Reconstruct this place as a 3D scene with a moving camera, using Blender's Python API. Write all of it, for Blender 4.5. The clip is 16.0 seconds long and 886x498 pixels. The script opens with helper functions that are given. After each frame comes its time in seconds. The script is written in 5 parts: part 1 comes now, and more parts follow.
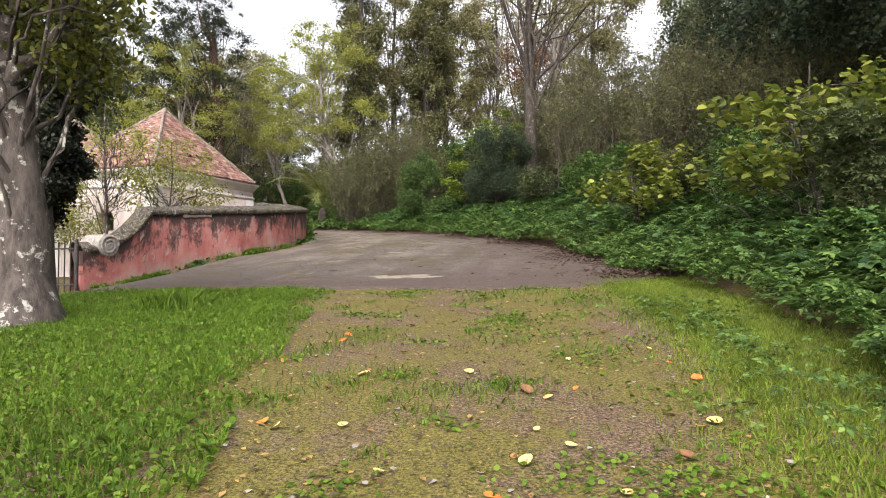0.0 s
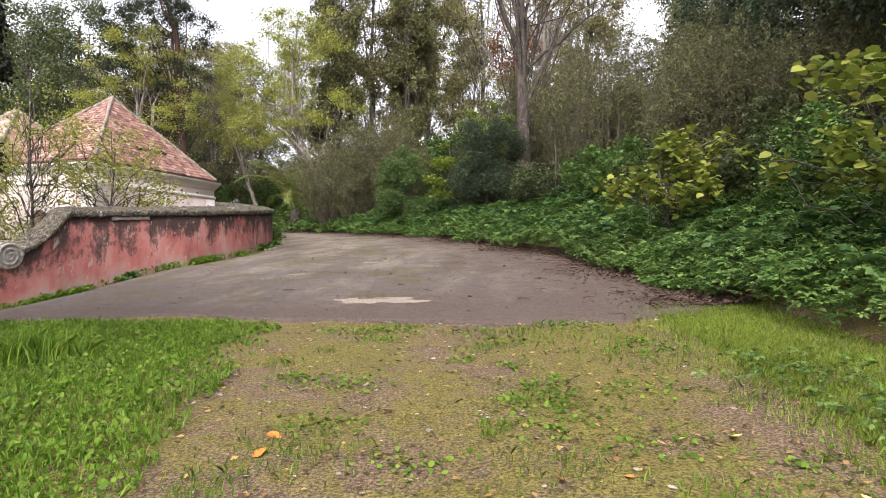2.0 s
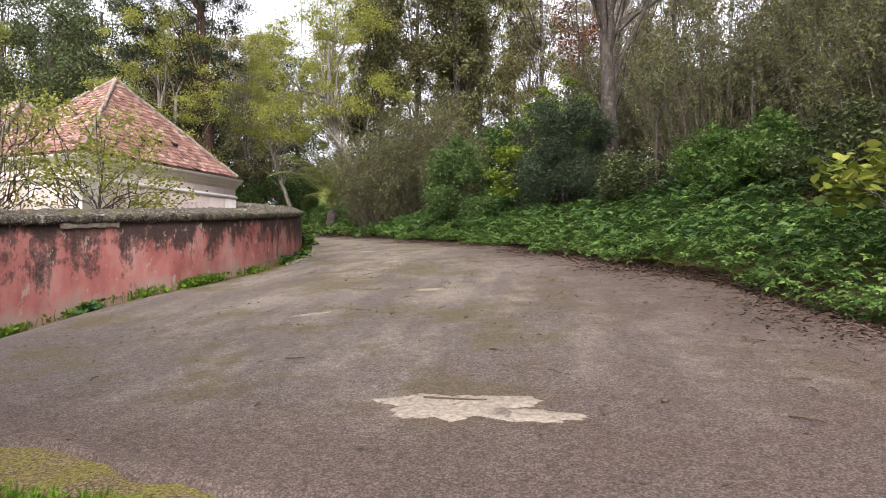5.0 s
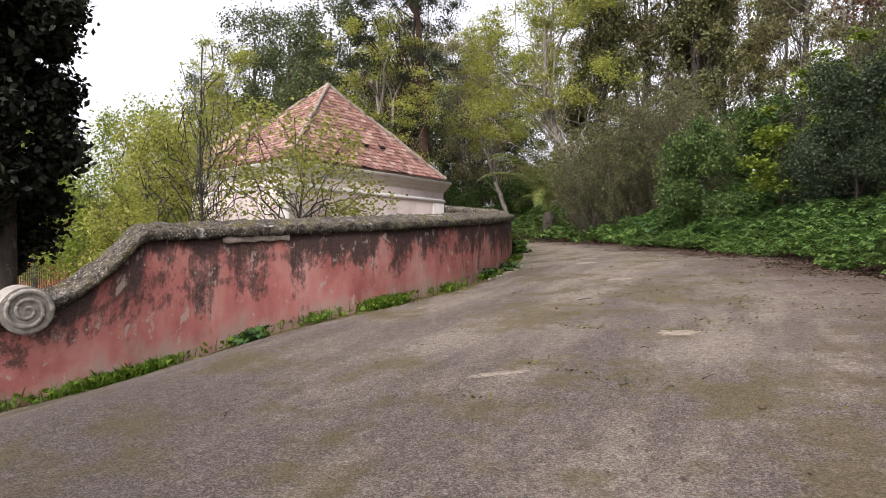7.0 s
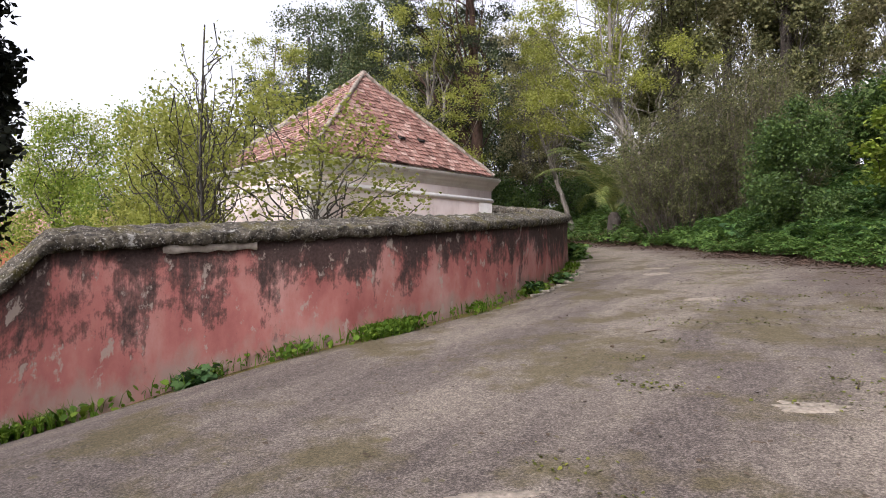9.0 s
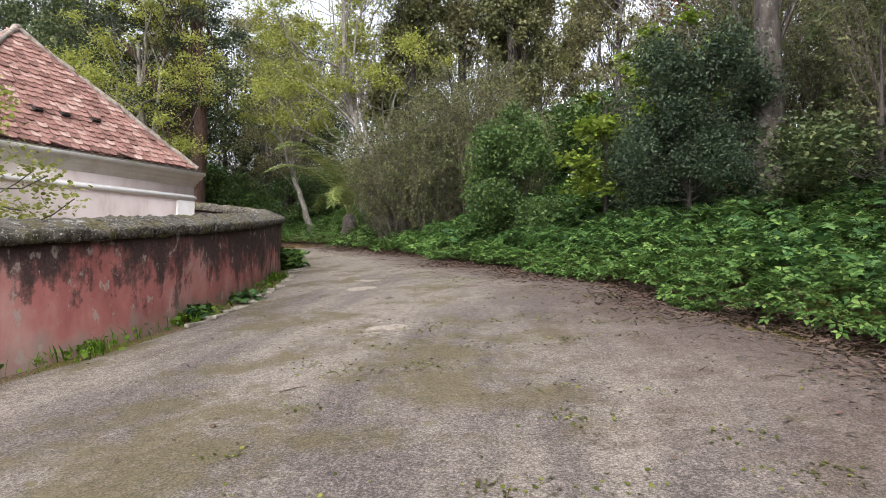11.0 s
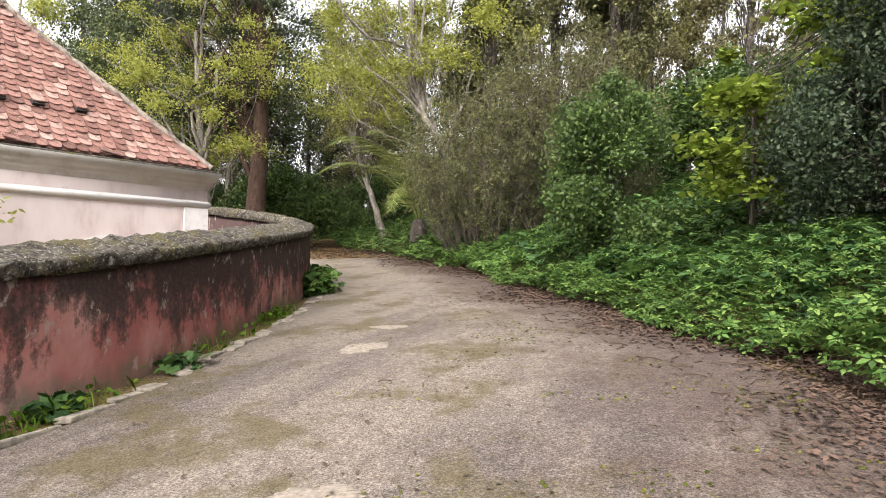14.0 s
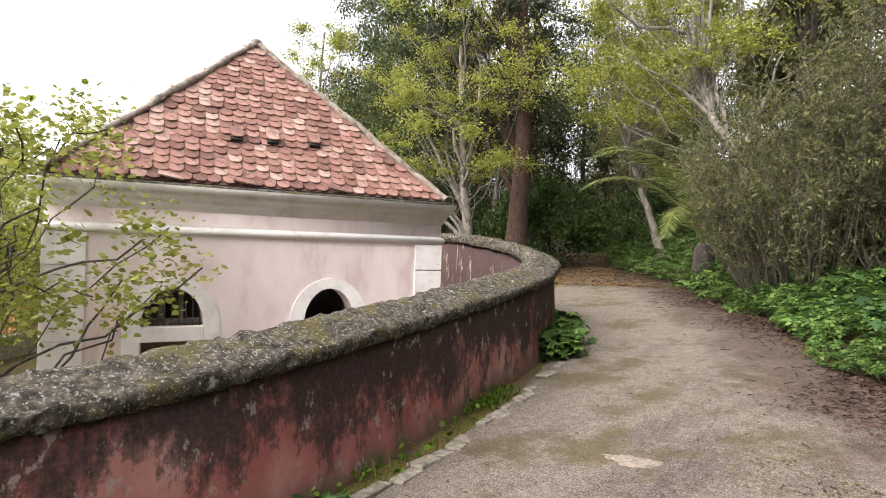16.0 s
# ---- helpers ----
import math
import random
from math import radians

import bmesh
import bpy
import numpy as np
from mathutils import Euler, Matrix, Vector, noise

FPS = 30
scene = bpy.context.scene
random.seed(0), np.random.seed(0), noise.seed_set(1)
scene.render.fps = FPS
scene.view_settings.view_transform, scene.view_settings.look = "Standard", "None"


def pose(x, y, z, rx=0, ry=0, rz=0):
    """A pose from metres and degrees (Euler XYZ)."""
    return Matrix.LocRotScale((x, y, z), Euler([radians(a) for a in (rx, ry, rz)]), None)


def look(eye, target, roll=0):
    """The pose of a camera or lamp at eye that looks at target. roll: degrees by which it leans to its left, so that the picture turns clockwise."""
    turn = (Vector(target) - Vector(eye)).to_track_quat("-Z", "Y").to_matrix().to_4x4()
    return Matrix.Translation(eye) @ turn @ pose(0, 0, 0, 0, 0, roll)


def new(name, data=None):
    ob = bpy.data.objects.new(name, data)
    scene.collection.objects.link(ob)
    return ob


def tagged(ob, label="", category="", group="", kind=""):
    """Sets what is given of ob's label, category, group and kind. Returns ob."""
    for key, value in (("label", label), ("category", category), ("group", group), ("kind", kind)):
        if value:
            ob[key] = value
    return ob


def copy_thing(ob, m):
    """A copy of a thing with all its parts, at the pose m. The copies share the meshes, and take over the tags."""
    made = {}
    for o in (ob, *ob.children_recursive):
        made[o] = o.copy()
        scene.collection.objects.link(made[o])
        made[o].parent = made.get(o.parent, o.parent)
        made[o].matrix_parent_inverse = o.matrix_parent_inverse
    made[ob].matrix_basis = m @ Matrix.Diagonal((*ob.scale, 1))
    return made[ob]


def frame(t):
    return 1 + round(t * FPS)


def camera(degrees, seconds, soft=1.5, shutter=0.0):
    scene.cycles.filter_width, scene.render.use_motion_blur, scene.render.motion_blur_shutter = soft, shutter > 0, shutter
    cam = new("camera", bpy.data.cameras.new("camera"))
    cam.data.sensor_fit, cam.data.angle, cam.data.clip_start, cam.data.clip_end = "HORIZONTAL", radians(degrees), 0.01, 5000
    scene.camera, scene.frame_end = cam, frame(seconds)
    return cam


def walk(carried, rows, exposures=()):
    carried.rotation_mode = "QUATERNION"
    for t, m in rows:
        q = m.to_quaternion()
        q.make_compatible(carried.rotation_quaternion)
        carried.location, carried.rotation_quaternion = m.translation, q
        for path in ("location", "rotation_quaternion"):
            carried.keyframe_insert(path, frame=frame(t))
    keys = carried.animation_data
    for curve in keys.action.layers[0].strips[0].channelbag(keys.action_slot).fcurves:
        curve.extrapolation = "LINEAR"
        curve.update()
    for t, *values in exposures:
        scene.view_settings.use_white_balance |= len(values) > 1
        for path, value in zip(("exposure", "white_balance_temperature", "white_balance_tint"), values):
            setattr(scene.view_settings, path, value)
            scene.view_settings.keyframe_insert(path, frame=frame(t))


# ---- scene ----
cam = camera(70.0, 16.0, 1.0)
PATH = [
    (0, (1.169, 2.509, 1.594), (1.004, 4.502, 1.628), 0.27),
    (0.5, (1.179, 3.169, 1.586), (1.009, 5.162, 1.621), 0.28),
    (1, (1.170, 3.871, 1.685), (1.021, 5.865, 1.720), 0.33),
    (1.5, (1.017, 4.619, 1.754), (0.882, 6.614, 1.788), 0.30),
    (2, (0.833, 5.326, 1.846), (0.729, 7.323, 1.881), 0.22),
    (2.5, (0.618, 6.127, 1.937), (0.519, 8.124, 1.970), 0.41),
    (3, (0.429, 6.815, 2.059), (0.320, 8.812, 2.096), 0.53),
    (3.2, (0.370, 7.082, 2.062), (0.264, 9.079, 2.101), 0.52),
    (5.3, (-0.318, 10.364, 2.345), (-0.613, 12.341, 2.378), 0.39),
    (5.5, (-0.392, 10.648, 2.407), (-0.753, 12.615, 2.441), 0.45),
    (6, (-0.565, 11.349, 2.450), (-1.275, 13.218, 2.479), 0.63),
    (6.5, (-0.647, 12.001, 2.491), (-1.512, 13.805, 2.522), 0.66),
    (7, (-0.827, 12.707, 2.536), (-1.718, 14.497, 2.566), 0.71),
    (7.5, (-1.117, 13.432, 2.637), (-2.104, 15.172, 2.664), 0.70),
    (8, (-1.331, 13.978, 2.746), (-2.407, 15.663, 2.777), 0.87),
    (8.2, (-1.396, 14.220, 2.686), (-2.486, 15.896, 2.721), 0.90),
    (10.3, (-1.283, 16.509, 2.866), (-2.062, 18.351, 2.895), 1.18),
    (10.5, (-1.229, 16.772, 2.931), (-1.889, 18.660, 2.964), 1.13),
    (11, (-1.035, 17.421, 2.971), (-1.424, 19.382, 3.007), 0.71),
    (11.5, (-0.907, 18.004, 3.009), (-1.226, 19.978, 3.046), 0.64),
    (12, (-0.812, 18.639, 3.169), (-1.098, 20.618, 3.202), 0.67),
    (12.5, (-0.745, 19.370, 3.262), (-1.027, 21.350, 3.291), 0.56),
    (13, (-0.892, 20.071, 3.334), (-1.205, 22.046, 3.362), 0.73),
    (13.5, (-1.013, 20.749, 3.374), (-1.370, 22.717, 3.404), 0.93),
    (14, (-1.232, 21.443, 3.490), (-1.933, 23.316, 3.516), 1.12),
    (14.5, (-1.368, 22.050, 3.615), (-2.251, 23.844, 3.641), 1.40),
    (15, (-1.481, 22.711, 3.744), (-2.446, 24.463, 3.768), 1.36),
    (15.5, (-1.793, 23.376, 4.048), (-3.004, 24.968, 4.060), 1.72),
    (16, (-2.043, 23.919, 4.321), (-3.477, 25.314, 4.323), 1.97),
]
walk(cam, [(t, look(e, g, r)) for t, e, g, r in PATH],
     [(0, 1.58, 6600, 14), (3.2, 1.72, 6450, 17), (5.5, 1.52, 6550, 16), (8.2, 1.3, 6500, 17), (10.3, 1.45, 5950, 14), (11.0, 1.62, 6150, 12), (12.5, 1.9, 6550, 12), (14.5, 1.95, 6600, 13), (16, 1.75, 6600, 13)])

# ---- world and sun ----
world = bpy.data.worlds.new("sky")
scene.world = world
world.use_nodes = True
wn = world.node_tree
wn.nodes.clear()
w_out = wn.nodes.new("ShaderNodeOutputWorld")
w_bg = wn.nodes.new("ShaderNodeBackground")
w_sky = wn.nodes.new("ShaderNodeTexSky")
w_sky.sky_type = "NISHITA"
w_sky.sun_disc = False
w_sky.sun_elevation = radians(43)
w_sky.sun_rotation = radians(200)
w_sky.dust_density = 4.0
w_sky.ozone_density = 0.6
w_hsv = wn.nodes.new("ShaderNodeHueSaturation")
w_hsv.inputs["Saturation"].default_value = 0.22
w_bg.inputs["Strength"].default_value = 0.15
wn.links.new(w_sky.outputs[0], w_hsv.inputs["Color"])
wn.links.new(w_hsv.outputs[0], w_bg.inputs["Color"])
wn.links.new(w_bg.outputs[0], w_out.inputs["Surface"])
sun = new("sun", bpy.data.lights.new("sun", "SUN"))
sun.data.energy = 1.1
sun.data.angle = radians(25)
sun.data.color = (1.0, 0.96, 0.9)
sun.matrix_world = look((0, 0, 0), (-0.25, 1.0, -0.95))


# ---- materials ----
def material(name, build, rough=0.85):
    m = bpy.data.materials.new(name)
    m.use_nodes = True
    nt = m.node_tree
    bsdf = nt.nodes["Principled BSDF"]
    bsdf.inputs["Roughness"].default_value = rough
    bsdf.inputs["Specular IOR Level"].default_value = 0.25
    build(nt, bsdf)
    return m


def tex_noise(nt, scale, detail=5.0, rough=0.6, stretch=None, distort=0.0):
    co = nt.nodes.new("ShaderNodeTexCoord")
    n = nt.nodes.new("ShaderNodeTexNoise")
    n.inputs["Scale"].default_value = scale
    n.inputs["Detail"].default_value = detail
    n.inputs["Roughness"].default_value = rough
    n.inputs["Distortion"].default_value = distort
    if stretch:
        mp = nt.nodes.new("ShaderNodeMapping")
        mp.inputs["Scale"].default_value = stretch
        nt.links.new(co.outputs["Object"], mp.inputs[0])
        nt.links.new(mp.outputs[0], n.inputs["Vector"])
    else:
        nt.links.new(co.outputs["Object"], n.inputs["Vector"])
    return n.outputs["Fac"]


def ramp(nt, fac, stops):
    r = nt.nodes.new("ShaderNodeValToRGB")
    e = r.color_ramp.elements
    while len(e) < len(stops):
        e.new(0.5)
    for el, (p, c) in zip(e, stops):
        el.position = p
        el.color = (*c, 1) if len(c) == 3 else c
    nt.links.new(fac, r.inputs[0])
    return r.outputs[0]


def mix(nt, fac, a, b, mode="MIX"):
    m = nt.nodes.new("ShaderNodeMix")
    m.data_type = "RGBA"
    m.blend_type = mode
    for sock, v in ((m.inputs[0], fac), (m.inputs[6], a), (m.inputs[7], b)):
        if isinstance(v, (int, float)):
            sock.default_value = v
        elif isinstance(v, tuple):
            sock.default_value = (*v, 1)
        else:
            nt.links.new(v, sock)
    return m.outputs[2]


def calc(nt, op, a, b=0.0, clamp=False):
    m = nt.nodes.new("ShaderNodeMath")
    m.operation = op
    m.use_clamp = clamp
    for sock, v in ((m.inputs[0], a), (m.inputs[1], b)):
        if isinstance(v, (int, float)):
            sock.default_value = v
        else:
            nt.links.new(v, sock)
    return m.outputs[0]


def bump(nt, bsdf, height, strength=0.4, dist=0.01):
    b = nt.nodes.new("ShaderNodeBump")
    b.inputs["Strength"].default_value = strength
    b.inputs["Distance"].default_value = dist
    nt.links.new(height, b.inputs["Height"])
    nt.links.new(b.outputs[0], bsdf.inputs["Normal"])


def base(nt, bsdf, col):
    nt.links.new(col, bsdf.inputs["Base Color"])


def grey(v):
    return (v, v, v)


def m_soil(nt, b):
    big = tex_noise(nt, 0.9, 4)
    mid = tex_noise(nt, 5.0, 6, 0.7)
    fine = tex_noise(nt, 55.0, 4, 0.7)
    soil = ramp(nt, fine, [(0.38, (0.035, 0.024, 0.016)), (0.5, (0.096, 0.062, 0.037)), (0.62, (0.205, 0.15, 0.10))])
    moss = ramp(nt, fine, [(0.38, (0.035, 0.034, 0.008)), (0.62, (0.17, 0.145, 0.028))])
    m = calc(nt, "ADD", calc(nt, "MULTIPLY", big, 0.65), calc(nt, "MULTIPLY", mid, 0.5))
    base(nt, b, mix(nt, ramp(nt, m, [(0.485, grey(0)), (0.60, grey(0.88))]), soil, moss))
    bump(nt, b, calc(nt, "ADD", fine, mid), 0.7, 0.02)


def m_road(nt, b):
    big = tex_noise(nt, 0.35, 5, 0.6, (1.5, 0.6, 1))
    streak = tex_noise(nt, 1.1, 5, 0.65, (1.6, 0.35, 1))
    mid = tex_noise(nt, 2.2, 6, 0.7)
    blot = tex_noise(nt, 14.0, 4, 0.7)
    fine = tex_noise(nt, 58.0, 4, 0.85)
    g = calc(nt, "ADD", calc(nt, "MULTIPLY", fine, 0.8), calc(nt, "MULTIPLY", blot, 0.2))
    grit = ramp(nt, g, [(0.38, (0.022, 0.018, 0.016)), (0.5, (0.070, 0.056, 0.049)), (0.63, (0.20, 0.167, 0.147))])
    pale = ramp(nt, g, [(0.38, (0.045, 0.037, 0.030)), (0.5, (0.135, 0.112, 0.092)), (0.63, (0.30, 0.258, 0.215))])
    moss = ramp(nt, g, [(0.36, (0.032, 0.027, 0.011)), (0.62, (0.10, 0.08, 0.034))])
    m = calc(nt, "ADD", calc(nt, "MULTIPLY", big, 0.5), calc(nt, "MULTIPLY", streak, 0.5))
    uv = nt.nodes.new("ShaderNodeUVMap")
    sep = nt.nodes.new("ShaderNodeSeparateXYZ")
    nt.links.new(uv.outputs[0], sep.inputs[0])
    # dark asphalt at the junction, paler grit up the lane
    m = calc(nt, "ADD", m, calc(nt, "MULTIPLY", calc(nt, "SUBTRACT", sep.outputs[0], 0.42), 0.4))
    c = mix(nt, ramp(nt, m, [(0.42, grey(0)), (0.56, grey(0.95))]), grit, pale)
    mm = calc(nt, "ADD", calc(nt, "MULTIPLY", tex_noise(nt, 0.7, 3), 0.6), calc(nt, "MULTIPLY", mid, 0.5))
    c = mix(nt, ramp(nt, mm, [(0.55, grey(0)), (0.64, grey(0.75))]), c, moss)
    speck = tex_noise(nt, 4.5, 6, 0.75)
    c = mix(nt, ramp(nt, speck, [(0.62, grey(0)), (0.68, grey(0.7))]), c, (0.085, 0.075, 0.02))
    # trodden leaf mould on the bank's side of the lane
    mould = calc(nt, "ADD", calc(nt, "MULTIPLY", calc(nt, "SUBTRACT", 1.0, sep.outputs[1]), 0.75), calc(nt, "MULTIPLY", mid, 0.5))
    humus = ramp(nt, g, [(0.38, (0.018, 0.012, 0.010)), (0.5, (0.058, 0.041, 0.034)), (0.63, (0.13, 0.098, 0.082))])
    base(nt, b, mix(nt, ramp(nt, mould, [(0.69, grey(0)), (0.90, grey(0.88))]), c, humus))
    bump(nt, b, calc(nt, "ADD", fine, calc(nt, "MULTIPLY", mid, 0.6)), 0.4, 0.008)


def m_pinkwall(nt, b):
    # faded pink render, grime hanging in curtains from the coping, a pale damp foot
    geo = nt.nodes.new("ShaderNodeUVMap")
    sep = nt.nodes.new("ShaderNodeSeparateXYZ")
    nt.links.new(geo.outputs[0], sep.inputs[0])
    along, up = sep.outputs[0], sep.outputs[1]
    mp = nt.nodes.new("ShaderNodeCombineXYZ")
    nt.links.new(along, mp.inputs[0])
    nt.links.new(calc(nt, "MULTIPLY", up, 0.75), mp.inputs[1])

    def nz(scale, detail, rough=0.6):
        n = nt.nodes.new("ShaderNodeTexNoise")
        n.inputs["Scale"].default_value = scale
        n.inputs["Detail"].default_value = detail
        n.inputs["Roughness"].default_value = rough
        nt.links.new(mp.outputs[0], n.inputs["Vector"])
        return n.outputs["Fac"]
    fine = tex_noise(nt, 30, 5, 0.7)
    pink = ramp(nt, nz(1.3, 6), [(0.34, (0.25, 0.08, 0.072)), (0.5, (0.37, 0.14, 0.123)), (0.66, (0.45, 0.25, 0.22))])
    grime = ramp(nt, fine, [(0.3, (0.022, 0.017, 0.016)), (0.6, (0.06, 0.042, 0.038)), (0.8, (0.12, 0.085, 0.075))])
    # dirtier farther along the wall
    reach = nt.nodes.new("ShaderNodeMapRange")
    for sock, v in zip(reach.inputs[1:5], (7.5, 13.5, 0.006, 0.078)):
        sock.default_value = v
    nt.links.new(along, reach.inputs[0])
    run = nt.nodes.new("ShaderNodeCombineXYZ")
    nt.links.new(calc(nt, "MULTIPLY", along, 7.0), run.inputs[0])
    nt.links.new(calc(nt, "MULTIPLY", up, 0.9), run.inputs[1])
    drip = nt.nodes.new("ShaderNodeTexNoise")
    drip.inputs["Scale"].default_value = 1.0
    drip.inputs["Detail"].default_value = 6.0
    drip.inputs["Roughness"].default_value = 0.7
    nt.links.new(run.outputs[0], drip.inputs["Vector"])
    wide = calc(nt, "ADD", calc(nt, "MULTIPLY", nz(2.1, 5, 0.6), 0.5), calc(nt, "MULTIPLY", nz(11.0, 8, 0.8), 0.3))
    wide = calc(nt, "ADD", wide, calc(nt, "MULTIPLY", drip.outputs["Fac"], 0.2))
    g = calc(nt, "ADD", calc(nt, "ADD", wide, calc(nt, "MULTIPLY", calc(nt, "SUBTRACT", up, 0.66), 0.21)), reach.outputs[0])
    c = mix(nt, ramp(nt, g, [(0.478, grey(0)), (0.505, grey(0.6)), (0.55, grey(0.95))]), pink, grime)
    foot = calc(nt, "SUBTRACT", calc(nt, "ADD", nz(4.0, 5), 0.0), calc(nt, "MULTIPLY", up, 1.2))
    damp = mix(nt, ramp(nt, calc(nt, "MULTIPLY", along, 0.07), [(0.45, grey(0)), (0.75, grey(1))]), (0.30, 0.235, 0.20), (0.135, 0.11, 0.075))
    c = mix(nt, ramp(nt, foot, [(0.2, grey(0)), (0.45, grey(0.75))]), c, damp)
    bare = nz(5.5, 6, 0.7)
    c = mix(nt, ramp(nt, bare, [(0.585, grey(0)), (0.63, grey(0.8))]), c, (0.36, 0.29, 0.25))
    base(nt, b, c)
    bump(nt, b, calc(nt, "ADD", fine, nz(6, 5)), 0.45, 0.015)


def m_lichen(nt, b):
    mid = tex_noise(nt, 11.0, 7, 0.75)
    fine = tex_noise(nt, 34.0, 6, 0.75)
    c = ramp(nt, mid, [(0.38, (0.014, 0.012, 0.010)), (0.5, (0.055, 0.047, 0.036)), (0.63, (0.14, 0.122, 0.095))])
    c = mix(nt, ramp(nt, tex_noise(nt, 3.2, 6), [(0.52, grey(0)), (0.62, grey(0.7))]), c, (0.085, 0.072, 0.016))
    c = mix(nt, ramp(nt, fine, [(0.575, grey(0)), (0.615, grey(0.9))]), c, (0.40, 0.385, 0.355))
    c = mix(nt, ramp(nt, tex_noise(nt, 5.0, 8, 0.75), [(0.60, grey(0)), (0.64, grey(0.8))]), c, (0.34, 0.33, 0.31))
    base(nt, b, c)
    bump(nt, b, calc(nt, "ADD", mid, fine), 0.9, 0.02)


def m_plaster(nt, b):
    mid = tex_noise(nt, 1.4, 6, 0.65, (1, 1, 0.4))
    fine = tex_noise(nt, 26, 4)
    c = ramp(nt, mid, [(0.28, (0.52, 0.41, 0.385)), (0.48, (0.74, 0.635, 0.605)), (0.7, (0.82, 0.735, 0.71))])
    base(nt, b, mix(nt, ramp(nt, tex_noise(nt, 3.1, 7, 0.75), [(0.64, grey(0)), (0.72, grey(0.55))]), c, (0.36, 0.31, 0.29)))
    bump(nt, b, fine, 0.2, 0.006)


def m_whitewash(nt, b):
    mid = tex_noise(nt, 2.4, 6, 0.7)
    c = ramp(nt, mid, [(0.3, (0.62, 0.58, 0.56)), (0.5, (0.8, 0.77, 0.75)), (0.75, (0.85, 0.83, 0.81))])
    base(nt, b, mix(nt, ramp(nt, tex_noise(nt, 9, 7, 0.75), [(0.62, grey(0)), (0.72, grey(0.6))]), c, (0.22, 0.2, 0.18)))
    bump(nt, b, mid, 0.2, 0.006)


def per_piece(nt):
    i = nt.nodes.new("ShaderNodeObjectInfo")
    g = nt.nodes.new("ShaderNodeNewGeometry")
    return nt.nodes, calc(nt, "FRACT", calc(nt, "ADD", i.outputs["Random"], g.outputs["Random Per Island"]))


def m_tile(nt, b):
    r = per_piece(nt)[1]
    c = ramp(nt, r, [(0.0, (0.14, 0.07, 0.056)), (0.35, (0.23, 0.115, 0.092)), (0.75, (0.31, 0.17, 0.138)), (1.0, (0.42, 0.29, 0.245))])
    n = tex_noise(nt, 5, 6, 0.7)
    c = mix(nt, ramp(nt, n, [(0.46, grey(0)), (0.62, grey(0.75))]), c, (0.10, 0.066, 0.055))
    c = mix(nt, ramp(nt, tex_noise(nt, 16, 6, 0.7), [(0.56, grey(0)), (0.66, grey(0.65))]), c, (0.42, 0.36, 0.31))
    base(nt, b, c)
    bump(nt, b, tex_noise(nt, 60, 3), 0.3, 0.005)


def leafy(name, dark, mid, light, rough=0.55, translucent=0.25):
    m = bpy.data.materials.new(name)
    m.use_nodes = True
    nt = m.node_tree
    b = nt.nodes["Principled BSDF"]
    b.inputs["Roughness"].default_value = rough
    b.inputs["Specular IOR Level"].default_value = 0.2
    g = nt.nodes.new("ShaderNodeNewGeometry")
    c = ramp(nt, g.outputs["Random Per Island"], [(0.0, dark), (0.5, mid), (1.0, light)])
    c = mix(nt, 0.75, c, ramp(nt, tex_noise(nt, 0.8, 3), [(0.3, grey(0.6)), (0.7, grey(1.0))]), "MULTIPLY")
    base(nt, b, c)
    tr = nt.nodes.new("ShaderNodeBsdfTranslucent")
    nt.links.new(c, tr.inputs[0])
    ms = nt.nodes.new("ShaderNodeMixShader")
    ms.inputs[0].default_value = translucent
    nt.links.new(b.outputs[0], ms.inputs[1])
    nt.links.new(tr.outputs[0], ms.inputs[2])
    nt.links.new(ms.outputs[0], nt.nodes["Material Output"].inputs[0])
    return m


def m_bark(dark, light, lichen):
    def build(nt, b):
        n = tex_noise(nt, 9, 6, 0.7, (1, 1, 0.3))
        c = ramp(nt, n, [(0.3, dark), (0.7, light)])
        c = mix(nt, ramp(nt, tex_noise(nt, 5.5, 6, 0.7), [(0.57, grey(0)), (0.62, grey(lichen))]), c, (0.36, 0.35, 0.31))
        base(nt, b, c)
        bump(nt, b, n, 0.9, 0.04)
    return build


def plain(col, amount=0.35, scale=12):
    def build(nt, b):
        n = tex_noise(nt, scale, 5)
        base(nt, b, ramp(nt, n, [(0.3, tuple(v * (1 - amount) for v in col)), (0.7, tuple(min(1, v * (1 + amount)) for v in col))]))
        bump(nt, b, n, 0.3, 0.008)
    return build


SOIL = material("earth with moss", m_soil, 0.95)
ROAD = material("worn gritty asphalt", m_road, 0.9)
PINK = material("stained pink render", m_pinkwall, 0.92)
LICHEN = material("lichen covered mortar", m_lichen, 0.95)
PLASTER = material("faded pale pink plaster", m_plaster, 0.9)
WHITE = material("weathered white render", m_whitewash, 0.9)
TILE = material("terracotta tile", m_tile, 0.85)
MORTAR = material("tan grey mortar", plain((0.22, 0.185, 0.155), 0.5, 9), 0.95)
PALEST = material("bare whitish mortar", plain((0.40, 0.345, 0.305), 0.35, 14), 0.95)
STONE = material("grey worn stone", plain((0.25, 0.23, 0.205), 0.4, 14), 0.9)
IRON = material("dark rusted iron", plain((0.035, 0.03, 0.028), 0.5), 0.6)
# near-black colour stands in for shade inside the house and roof vents
DARK = material("near-black painted shade", plain((0.03, 0.028, 0.026), 0.3, 3), 0.95)
WOODGREY = material("weathered grey timber", plain((0.16, 0.13, 0.11), 0.4, 20), 0.8)
PALE = material("bare pale mortar", plain((0.20, 0.17, 0.138), 0.45, 25), 0.95)
